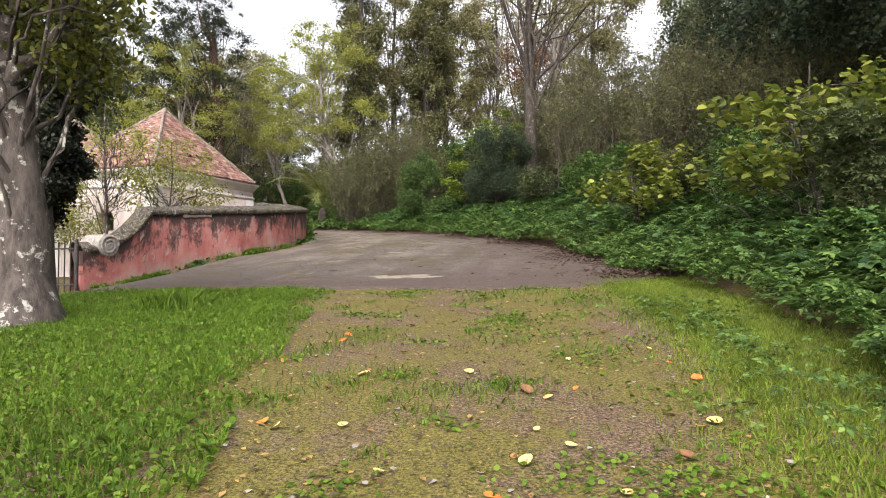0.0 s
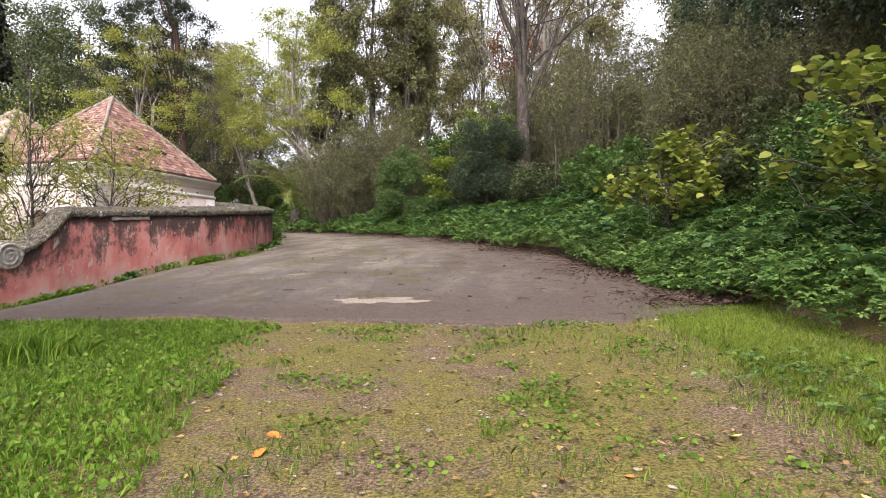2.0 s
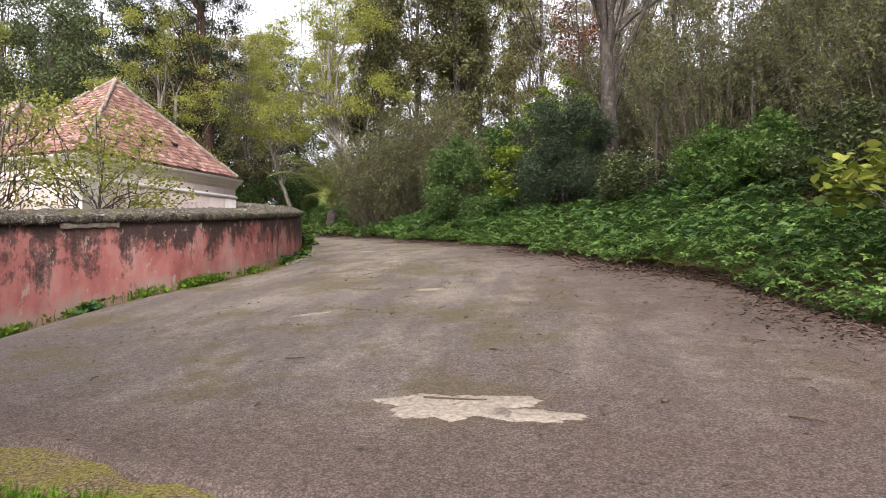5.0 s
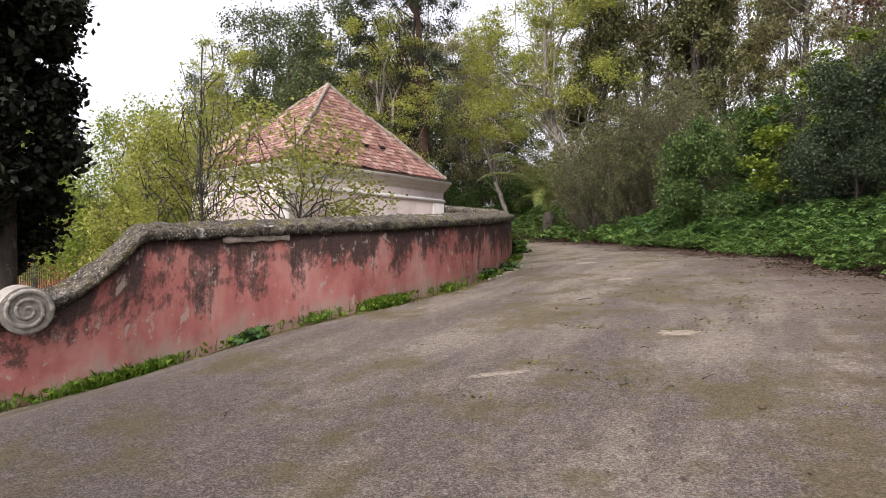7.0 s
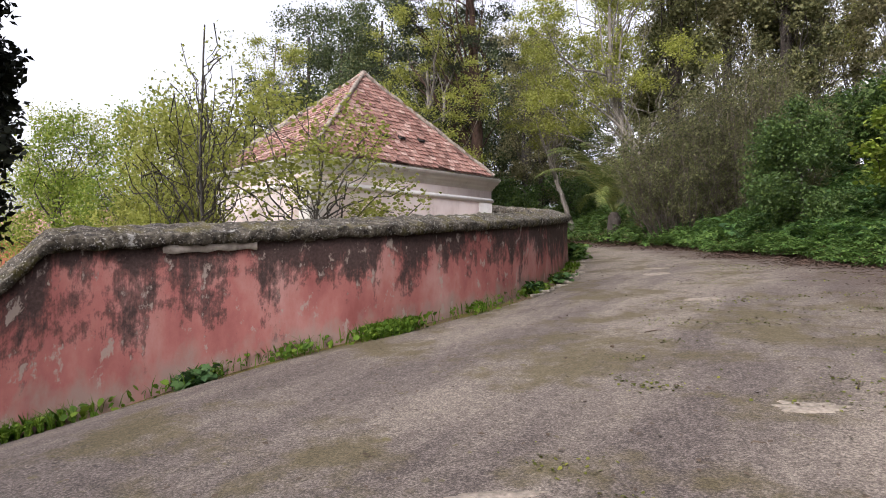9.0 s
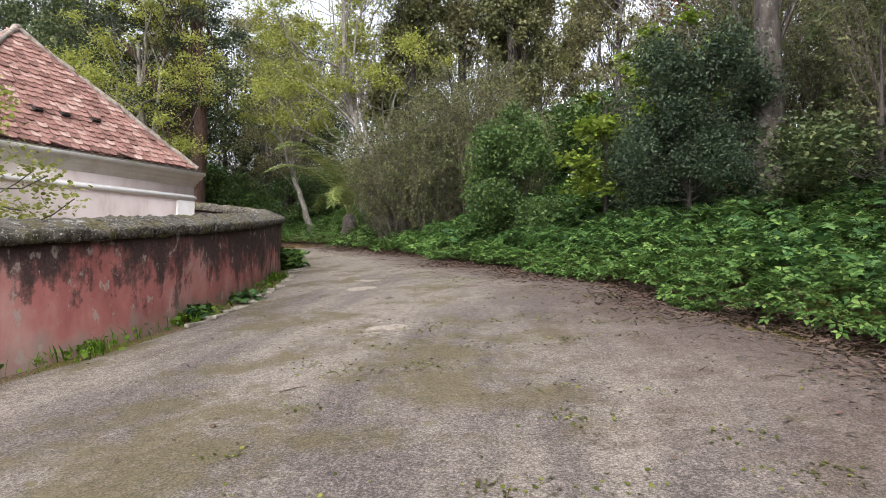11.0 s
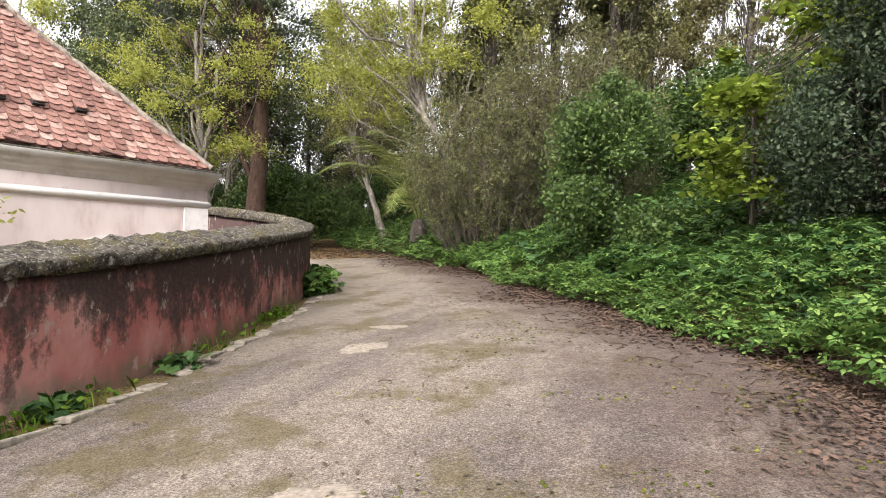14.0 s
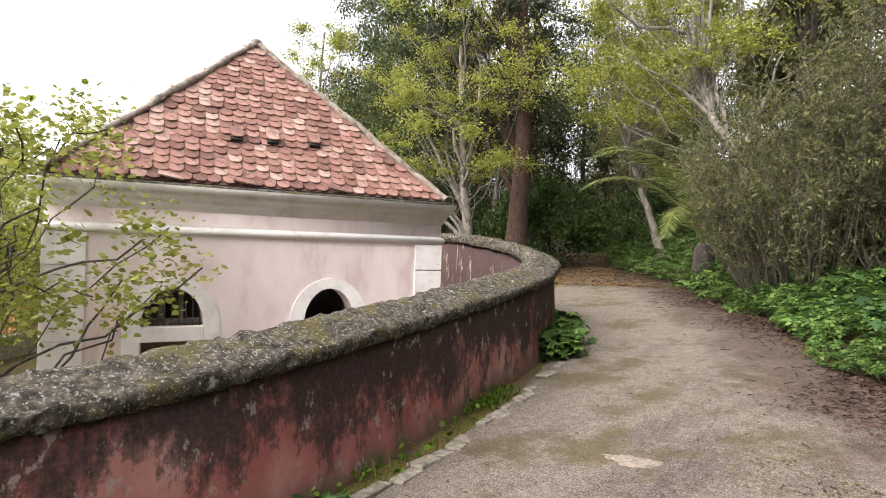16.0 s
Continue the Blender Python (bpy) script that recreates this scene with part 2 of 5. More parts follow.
TWIG = material("brown twig", plain((0.07, 0.05, 0.035), 0.4, 20), 0.9)
BARK_PALE = material("pale smooth bark", m_bark((0.07, 0.06, 0.05), (0.24, 0.215, 0.185), 0.5), 0.9)
BARK_NEAR = material("grey bark with white lichen", m_bark((0.022, 0.018, 0.016), (0.12, 0.10, 0.088), 0.9), 0.95)
BARK_DARK = material("dark furrowed bark", m_bark((0.018, 0.015, 0.013), (0.08, 0.066, 0.056), 0.2), 0.95)
BARK_PINE = material("reddish dark pine bark", m_bark((0.022, 0.014, 0.011), (0.085, 0.05, 0.037), 0.05), 0.95)
BARK_GREY = material("grey lichened bark", m_bark((0.03, 0.026, 0.023), (0.11, 0.097, 0.085), 0.55), 0.95)
L_COVER = leafy("lobed green leaf", (0.03, 0.068, 0.016), (0.085, 0.165, 0.038), (0.19, 0.28, 0.07), 0.5, 0.32)
L_COVERDARK = leafy("dark green leaf", (0.022, 0.052, 0.018), (0.05, 0.11, 0.034), (0.10, 0.175, 0.055), 0.5, 0.25)
L_GRASS = leafy("grass blade", (0.048, 0.105, 0.008), (0.10, 0.185, 0.015), (0.18, 0.27, 0.034), 0.6, 0.4)
L_VERGE = leafy("pale soft grass blade", (0.10, 0.155, 0.018), (0.17, 0.25, 0.028), (0.28, 0.35, 0.06), 0.6, 0.45)
L_YELLOW = leafy("yellow green leaf", (0.19, 0.215, 0.04), (0.31, 0.335, 0.07), (0.43, 0.44, 0.13), 0.5, 0.58)
L_LAWNTREE = leafy("dark olive yellow leaf", (0.05, 0.06, 0.012), (0.105, 0.12, 0.02), (0.22, 0.22, 0.04), 0.5, 0.4)
L_LIME = leafy("lime leaf", (0.10, 0.155, 0.018), (0.19, 0.26, 0.035), (0.30, 0.35, 0.07), 0.45, 0.4)
L_OLIVE = leafy("olive grey leaf", (0.11, 0.108, 0.048), (0.22, 0.21, 0.10), (0.36, 0.33, 0.17), 0.6, 0.5)
L_CYPDARK = leafy("blackish cypress leaf", (0.008, 0.010, 0.007), (0.017, 0.021, 0.013), (0.032, 0.038, 0.022), 0.6, 0.1)
L_PINE = leafy("dark needle", (0.014, 0.02, 0.012), (0.036, 0.046, 0.025), (0.07, 0.085, 0.042), 0.6, 0.2)
L_OAK = leafy("dark oak leaf", (0.035, 0.055, 0.022), (0.075, 0.10, 0.04), (0.14, 0.155, 0.06), 0.45, 0.3)
L_OAKDARK = leafy("blackish evergreen leaf", (0.014, 0.026, 0.014), (0.035, 0.055, 0.028), (0.075, 0.10, 0.05), 0.55, 0.2)
L_FEATHER = leafy("grey feathery leaf", (0.055, 0.064, 0.026), (0.125, 0.135, 0.055), (0.23, 0.23, 0.10), 0.6, 0.45)
L_HEART = leafy("yellowing heart leaf", (0.085, 0.12, 0.018), (0.16, 0.20, 0.033), (0.30, 0.31, 0.065), 0.45, 0.4)
L_CYP = leafy("cypress scale leaf", (0.06, 0.07, 0.028), (0.13, 0.135, 0.055), (0.21, 0.20, 0.085), 0.6, 0.3)
L_SHRUB = leafy("glossy green leaf", (0.03, 0.058, 0.017), (0.062, 0.108, 0.028), (0.12, 0.175, 0.045), 0.45, 0.3)
L_RUST = leafy("rust brown leaf", (0.07, 0.03, 0.018), (0.14, 0.06, 0.03), (0.22, 0.1, 0.05), 0.6, 0.2)
L_FALLEN = leafy("fallen dry leaf", (0.05, 0.03, 0.016), (0.17, 0.10, 0.045), (0.42, 0.26, 0.09), 0.7, 0.1)
L_PALM = leafy("palm leaflet", (0.07, 0.10, 0.025), (0.16, 0.20, 0.055), (0.32, 0.33, 0.11), 0.45, 0.3)

RNG = np.random.default_rng(7)

# ---- plan ----
# wall face on the road side, from the scroll end round to the back of the yard
WALL = [(-8.36, 16.45), (-8.15, 16.95), (-7.34, 18.95), (-6.70, 20.45), (-6.27, 21.75), (-6.02, 23.9), (-6.15, 25.9),
        (-6.50, 27.5), (-7.15, 29.7), (-7.97, 31.86), (-9.05, 33.62), (-10.75, 35.0), (-13.0, 35.7), (-16.5, 36.2), (-22, 36.4)]
# near edge of the road, then the foot of the bank; paired with the far edge
ROAD_A = [(-22, 11.8), (-16, 12.4), (-7.4, 12.8), (-5.3, 13.6), (-1.4, 12.85), (1.4, 12.5), (3.64, 13.25), (3.35, 16.1),
          (2.35, 20.6), (0.9, 24.2), (-0.38, 27.4), (-2.1, 30.2), (-3.7, 32.2), (-6.0, 36.0), (-8.1, 38.3), (-11.5, 42.8),
          (-15.3, 46.5), (-19.2, 52), (-25, 58.5), (-34, 63)]
ROAD_B = [(-22, 15.2), (-16, 15.8), (-9.5, 16.3), (-8.3, 16.4), (-7.7, 17.9), (-7.15, 19), (-6.5, 20.7), (-6.1, 22.0),
          (-5.8, 24.2), (-5.9, 26.1), (-6.3, 27.8), (-6.95, 29.8), (-7.7, 31.5), (-9.5, 34.5), (-11.6, 36.4), (-13.4, 39.6),
          (-16.5, 44.5), (-21.5, 50.5), (-27, 55.5), (-35, 59)]
BANK = [(2.6, -30), (3.2, -5), (3.45, 4), (3.7, 7), (4.0, 10)] + ROAD_A[6:] + [(-46, 66), (-64, 68)]


def smooth(pts, n):
    """Points along a Catmull-Rom curve through pts."""
    p = np.array(pts, float)
    p = np.vstack([2 * p[0] - p[1], p, 2 * p[-1] - p[-2]])
    k = len(pts) - 1
    u = np.linspace(0, k, n)
    i = np.minimum(u.astype(int), k - 1)
    f = (u - i)[:, None]
    a, b, c, d = p[i], p[i + 1], p[i + 2], p[i + 3]
    return 0.5 * (2 * b + (c - a) * f + (2 * a - 5 * b + 4 * c - d) * f**2 + (3 * b - a - 3 * c + d) * f**3)


def side(xy, line):
    """Signed distance of many points to a polyline: positive on its right."""
    best = np.full(len(xy), 1e9)
    sign = np.ones(len(xy))
    for a, b in zip(line[:-1], line[1:]):
        ab = b - a
        f = np.clip(((xy - a) @ ab) / (ab @ ab), 0, 1)
        v = xy - (a + f[:, None] * ab)
        d = np.hypot(v[:, 0], v[:, 1])
        s = np.where(ab[1] * v[:, 0] - ab[0] * v[:, 1] >= 0, 1.0, -1.0)
        m = d < best
        best[m], sign[m] = d[m], s[m]
    return best * sign


BANK_L = smooth(BANK, 120)
WALL_L = smooth(WALL, 90)
YARD_L = np.vstack([[(-60, 16.6), (-9.2, 16.6)], WALL_L, [(-60, 40)]])
YARD_Z = 0.8


def step(v, a, b):
    u = np.clip((v - a) / (b - a), 0, 1)
    return u * u * (3 - 2 * u)


def height(x, y):
    x, y = np.atleast_1d(np.asarray(x, float)), np.atleast_1d(np.asarray(y, float))
    xy = np.stack([x, y], 1)
    yy = np.where(y < 60, y, 60 + (y - 60) * 0.3)
    yy = np.where(yy > 120, 120 + (yy - 120) * 0.05, yy)
    yy = np.where(yy < -25, -25 + (yy + 25) * 0.05, yy)
    z = 0.0897 * yy + 0.0377 * np.clip(x, -16, 8) + 0.12 * np.clip((y - 17) / 10, 0, 1)
    z -= 0.38 * step(-x, 5.8, 8.2) * step(22 - y, 0, 4.5) * step(y, 12.5, 15.5)
    d = side(xy, BANK_L)
    up = np.clip(d - 0.4, 0, None)
    near = np.abs(x) + np.abs(y - 20) < 130
    z += np.where(near, 0.27 * np.clip(up, 0, 9) + 0.08 * np.clip(up - 9, 0, 26), 0.27 * 9 + 0.08 * 26)* np.where(d > 0, 1, 0)
    w = side(xy, YARD_L)
    z += (np.minimum(z, YARD_Z) - z) * step(-w, 0.15, 0.45)
    return z


def zat(x, y):
    return float(height(x, y)[0])


# ---- mesh helpers ----
def mesh_np(name, verts, faces, mats, uv=None, shade=False):
    """A mesh from arrays: verts (n, 3), faces (m, k) with one k for all."""
    me = bpy.data.meshes.new(name)
    verts, faces = np.asarray(verts, np.float32), np.asarray(faces, np.int32)
    m, k = faces.shape
    me.vertices.add(len(verts))
    me.vertices.foreach_set("co", verts.ravel())
    me.loops.add(m * k)
    me.loops.foreach_set("vertex_index", faces.ravel())
    me.polygons.add(m)
    me.polygons.foreach_set("loop_start", np.arange(0, m * k, k, dtype=np.int32))
    if uv is not None:
        layer = me.uv_layers.new(name="UVMap")
        layer.data.foreach_set("uv", np.asarray(uv, np.float32)[faces.ravel()].ravel())
    me.update(calc_edges=True)
    me.validate()
    if shade:
        me.polygons.foreach_set("use_smooth", np.ones(m, bool))
    for mat in (mats if isinstance(mats, (list, tuple)) else [mats]):
        me.materials.append(mat)
    return me


def part_np(name, verts, faces, mat, parent=None, label="", shade=False, uv=None):
    ob = new(name, mesh_np(name, verts, faces, mat, uv, shade))
    ob.parent = parent
    if label:
        tagged(ob, label)
    return ob


def part(name, bm, mat, parent=None, label="", shade=False):
    me = bpy.data.meshes.new(name)
    bm.normal_update()
    bm.to_mesh(me)
    bm.free()
    me.materials.append(mat)
    if shade:
        me.polygons.foreach_set("use_smooth", np.ones(len(me.polygons), bool))
    ob = new(name, me)
    ob.parent = parent
    if label:
        tagged(ob, label)
    return ob


def thing(name, label, category, m=None, group="", kind=""):
    ob = tagged(new(name), label, category, group, kind)
    ob.empty_display_size = 0.2
    if m is not None:
        ob.matrix_world = m
    return ob


def add_box(bm, m, sx, sy, sz, bevel=0.0):
    """A box of that size centred on m, with bevelled edges."""
    r = bmesh.ops.create_cube(bm, size=1.0, matrix=m @ Matrix.Diagonal((sx, sy, sz, 1)))
    if bevel:
        es = {e for v in r["verts"] for e in v.link_edges}
        bmesh.ops.bevel(bm, geom=list(es), offset=bevel, segments=2, affect="EDGES", profile=0.6)


def grid_faces(nu, nv, close_v=False):
    i, j = np.meshgrid(np.arange(nu - 1), np.arange(nv if close_v else nv - 1), indexing="ij")
    a = i * nv + j
    b = i * nv + (j + 1) % nv
    return np.stack([a, a + nv, b + nv, b], -1).reshape(-1, 4)


def tube(pts, radii, sides=8):
    """Verts and quads of a tapered tube along pts."""
    p = np.array(pts, float)
    r = np.array(radii, float)
    t = np.gradient(p, axis=0)
    t /= np.linalg.norm(t, axis=1)[:, None] + 1e-9
    ref = np.where(np.abs(t[:, 2:3]) < 0.9, [[0, 0, 1.0]], [[1.0, 0, 0]])
    u = np.cross(t, ref)
    u /= np.linalg.norm(u, axis=1)[:, None]
    v = np.cross(t, u)
    a = np.linspace(0, 2 * np.pi, sides, endpoint=False)
    ring = p[:, None] + r[:, None, None] * (np.cos(a)[None, :, None] * u[:, None] + np.sin(a)[None, :, None] * v[:, None])
    return ring.reshape(-1, 3), grid_faces(len(p), sides, True)


def join(pieces):
    vs, fs, n = [], [], 0
    for v, f in pieces:
        vs.append(v)
        fs.append(f + n)
        n += len(v)
    return np.vstack(vs), np.vstack(fs)


def bend(a, b, wob, n=7, rng=RNG):
    f = np.linspace(0, 1, n)[:, None]
    p = np.array(a) + (np.array(b) - np.array(a)) * f
    w = rng.normal(0, wob, (n, 3)) * np.sin(f * np.pi)
    return p + w


def spin(n, rng, flat=0.0):
    """Random frames: two axes of leaves; flat near 1 lays them level."""
    nrm = rng.normal(0, 1, (n, 3))
    nrm[:, 2] = np.abs(nrm[:, 2])
    nrm /= np.linalg.norm(nrm, axis=1)[:, None]
    nrm = nrm * (1 - flat) + np.array([0, 0, 1.0]) * flat
    nrm /= np.linalg.norm(nrm, axis=1)[:, None]
    t = rng.normal(0, 1, (n, 3))
    t -= (t * nrm).sum(1)[:, None] * nrm
    t /= np.linalg.norm(t, axis=1)[:, None]
    return t, np.cross(nrm, t), nrm


def leaves(pos, size, rng, shape="oval", flat=0.0, jitter=0.4):
    """Leaf meshes at pos. oval: a bent four-cornered leaf; needle: a thin one; lobed: a palmate leaf."""
    n = len(pos)
    t, s, nrm = spin(n, rng, flat)
    k = size * (1 + rng.uniform(-jitter, jitter, n))
    if shape == "lobed":
        deg = np.radians([-165, -128, -95, -62, -30, 0, 30, 62, 95, 128, 165])
        rad = np.array([0.5, 0.82, 0.62, 0.95, 0.66, 1.04, 0.66, 0.95, 0.62, 0.82, 0.5])
        m = len(deg)
        pr = np.stack([rad * np.cos(deg), rad * np.sin(deg), 0.14 - 0.28 * rad**2], 1)
        pr = np.vstack([[0, 0, 0.06], pr])
        fc = np.array([[0, i, i + 1] for i in range(1, m)])
    elif shape == "leaflets":
        one = np.array([[0.12, 0, 0], [0.5, 0.24, 0.07], [1.0, 0, -0.1], [0.5, -0.24, 0.07]])
        pr = []
        for q, ln in ((0, 1.0), (62, 0.9), (-62, 0.9), (128, 0.7), (-128, 0.7)):
            a = math.radians(q)
            pr += [(ln * (p[0] * math.cos(a) - p[1] * math.sin(a)), ln * (p[0] * math.sin(a) + p[1] * math.cos(a)), ln * p[2]) for p in one]
        pr = np.array(pr)
        fc = np.arange(20).reshape(5, 4)
    else:
        w = {"oval": 0.3, "round": 0.5, "slim": 0.16, "needle": 0.09, "blade": 0.05}[shape]
        pr = np.array([[-0.5, 0, 0], [0.0, w, 0.06], [0.5, 0, -0.05], [0.0, -w, 0.06]])
        if shape == "round":
            pr = np.array([[-0.5, 0, 0], [-0.3, 0.42, 0.04], [0.15, 0.4, 0.03], [0.55, 0, -0.1], [0.15, -0.4, 0.03], [-0.3, -0.42, 0.04]])
        fc = np.array([list(range(len(pr)))])
    v = pos[:, None] + k[:, None, None] * (pr[None, :, 0:1] * t[:, None] + pr[None, :, 1:2] * s[:, None] + pr[None, :, 2:3] * nrm[:, None])
    f = fc[None] + (np.arange(n) * len(pr))[:, None, None]
    return v.reshape(-1, 3), f.reshape(-1, fc.shape[1])


def in_clumps(clumps, n, rng, shell=0.3, layer=1.0):
    """n points in balls (x, y, z, r), more of them near the outside."""
    c = np.array(clumps, float)
    w = c[:, 3] ** 2
    i = rng.choice(len(c), n, p=w / w.sum())
    d = rng.normal(0, 1, (n, 3))
    d /= np.linalg.norm(d, axis=1)[:, None]
    r = (shell + (1 - shell) * rng.random(n)) * (0.7 + 0.8 * rng.random(n))
    return c[i, :3] + d * (r * c[i, 3])[:, None] * [1, 1, layer]


def tree(name, label, at, trunk_pts, trunk_r, crown, n, size, leaf, bark, limbs=8, shape="oval", clump=0.9, seed=1, twigs=40, category="tree", flat=0.0, layer=1.0):
    """A tapered trunk through trunk_pts (relative to the foot), limbs to the clumps of the crown, and leaves in clumps.
    crown: list of (x, y, z, rx, ry, rz) ellipsoids relative to the foot."""
    rng = np.random.default_rng(seed)
    x, y = at
    z = zat(x, y) - 0.1
    ob = thing(name, label, category, pose(x, y, z))
    tp = smooth(trunk_pts, 14)
    tp[1:-1] += rng.normal(0, trunk_r * 0.12, (12, 3))
    f = np.linspace(0, 1, 14)
    rr = trunk_r * (1 - 0.72 * f) * (1 + 0.45 * np.exp(-f * 14))
    part_np("trunk", *tube(tp, rr, 12), bark, ob, shade=True)
    clumps = []
    for ex in crown:
        c, r = np.array(ex[:3]), np.array(ex[3:])
        k = max(4, int(np.prod(r) ** (2 / 3) / clump**2 * 3.8))
        d = rng.normal(0, 1, (k, 3))
        d /= np.linalg.norm(d, axis=1)[:, None]
        p = c + d * r * (0.35 + 0.65 * rng.random(k) ** 0.5)[:, None]
        clumps += [(*q, clump * rng.uniform(0.45, 1.15)) for q in p]
    small = []
    idx = rng.choice(len(clumps), min(limbs + twigs, len(clumps)), replace=False)
    for j, i in enumerate(idx):
        tip = np.array(clumps[i][:3])
        below = [q for q in range(3, 14) if tp[q][2] < tip[2] - 0.2] or [3]
        s = below[min(len(below) - 1, int(rng.integers(max(0, len(below) - 7), len(below))))]
        big = j < limbs
        r0 = min(rr[s] * 0.7, trunk_r * (0.36 if big else 0.1))
        mid = tp[s] + (tip - tp[s]) * 0.5 + np.array([0, 0, rng.uniform(-0.05, 0.12) * np.linalg.norm(tip - tp[s])])
        mid = mid + rng.normal(0, 0.09, 3) * np.linalg.norm(tip - tp[s])
        pts = smooth([tp[s], mid, tip], 8) + rng.normal(0, 0.06, (8, 3))
        pts[0] = tp[s]
        piece = tube(pts, np.linspace(r0, 0.012, 8), 6 if big else 4)
        if big:
            part_np("limb", *piece, bark, ob, shade=True)
        else:
            small.append(piece)
    if small:
        tagged(part_np("branchwork", *join(small), bark, ob, shade=True), kind="stuff")
    if n:
        part_np("crown", *leaves(in_clumps(clumps, n, rng, 0.3 if layer == 1.0 else 0.05, layer), size, rng, shape, flat), leaf, ob)
    return ob


# ---- ground ----
def axis(lo, hi, fine_lo, fine_hi, fine, far):
    a = list(np.arange(fine_lo, fine_hi + 1e-6, fine))
    s, v = fine, fine_hi
    while v < hi:
        s = min(s * 1.25, far)
        v += s
        a.append(v)
    s, v = fine, fine_lo
    while v > lo:
        s = min(s * 1.25, far)
        v -= s
        a.insert(0, v)
    return np.array(a)


def ground():
    gx, gy = axis(-900, 900, -17, 9, 0.22, 60), axis(-700, 1200, -3, 44, 0.22, 60)
    xx, yy = np.meshgrid(gx, gy, indexing="ij")
    z = height(xx.ravel(), yy.ravel())
    near = (np.abs(xx.ravel()) < 18) & (yy.ravel() > -4) & (yy.ravel() < 46)
    z = z + np.where(near, np.random.default_rng(3).normal(0, 0.006, z.size), 0)
    v = np.stack([xx.ravel(), yy.ravel(), z], 1)
    me = mesh_np("ground", v, grid_faces(len(gx), len(gy)), SOIL, shade=True)
    tagged(new("ground", me), "brown earth with moss and sparse weeds", "ground", kind="structure")


def road():
    rng = np.random.default_rng(5)
    n, k = 260, 34
    a, b = smooth(ROAD_A, n), smooth(ROAD_B, n)
    wob = np.convolve(rng.normal(0, 1, n + 20), np.ones(5) / 5, "same")[10:-10, None]
    t = np.gradient(a, axis=0)
    nrm = np.stack([-t[:, 1], t[:, 0]], 1) / np.linalg.norm(t, axis=1)[:, None]
    a = a + nrm * wob * 0.27
    f = np.linspace(-0.04, 1, k)
    xy = a[:, None] * (1 - f[None, :, None]) + b[:, None] * f[None, :, None]
    z = height(xy[..., 0].ravel(), xy[..., 1].ravel()).reshape(n, k) + 0.035
    z[:, 0] -= 0.06
    z[:, -1] -= 0.05
    v = np.concatenate([xy, z[..., None]], 2).reshape(-1, 3)
    uv = np.stack(np.meshgrid(np.linspace(0, 1, n), f, indexing="ij"), -1).reshape(-1, 2)
    tagged(new("road", mesh_np("road", v, grid_faces(n, k)[:, ::-1], ROAD, uv, True)), "worn gritty grey-brown asphalt lane climbing past the wall", "road", kind="structure")


ground()
road()


# ---- boundary wall ----
def wall_top(s, y):
    """Height of the coping's crest along the wall; it swoops down to the scroll at its end."""
    full = 3.05 + 0.083 * (np.minimum(y, 33.5) - 18.9)
    full = full + np.interp(s, [16.5, 18.3, 20.2, 22.6, 24.5], [0, 0.08, 0.28, 0.5, 0.55])
    return full - 0.86 * (1 - np.clip((s - 0.45) / 1.35, 0, 1) ** 1.7)


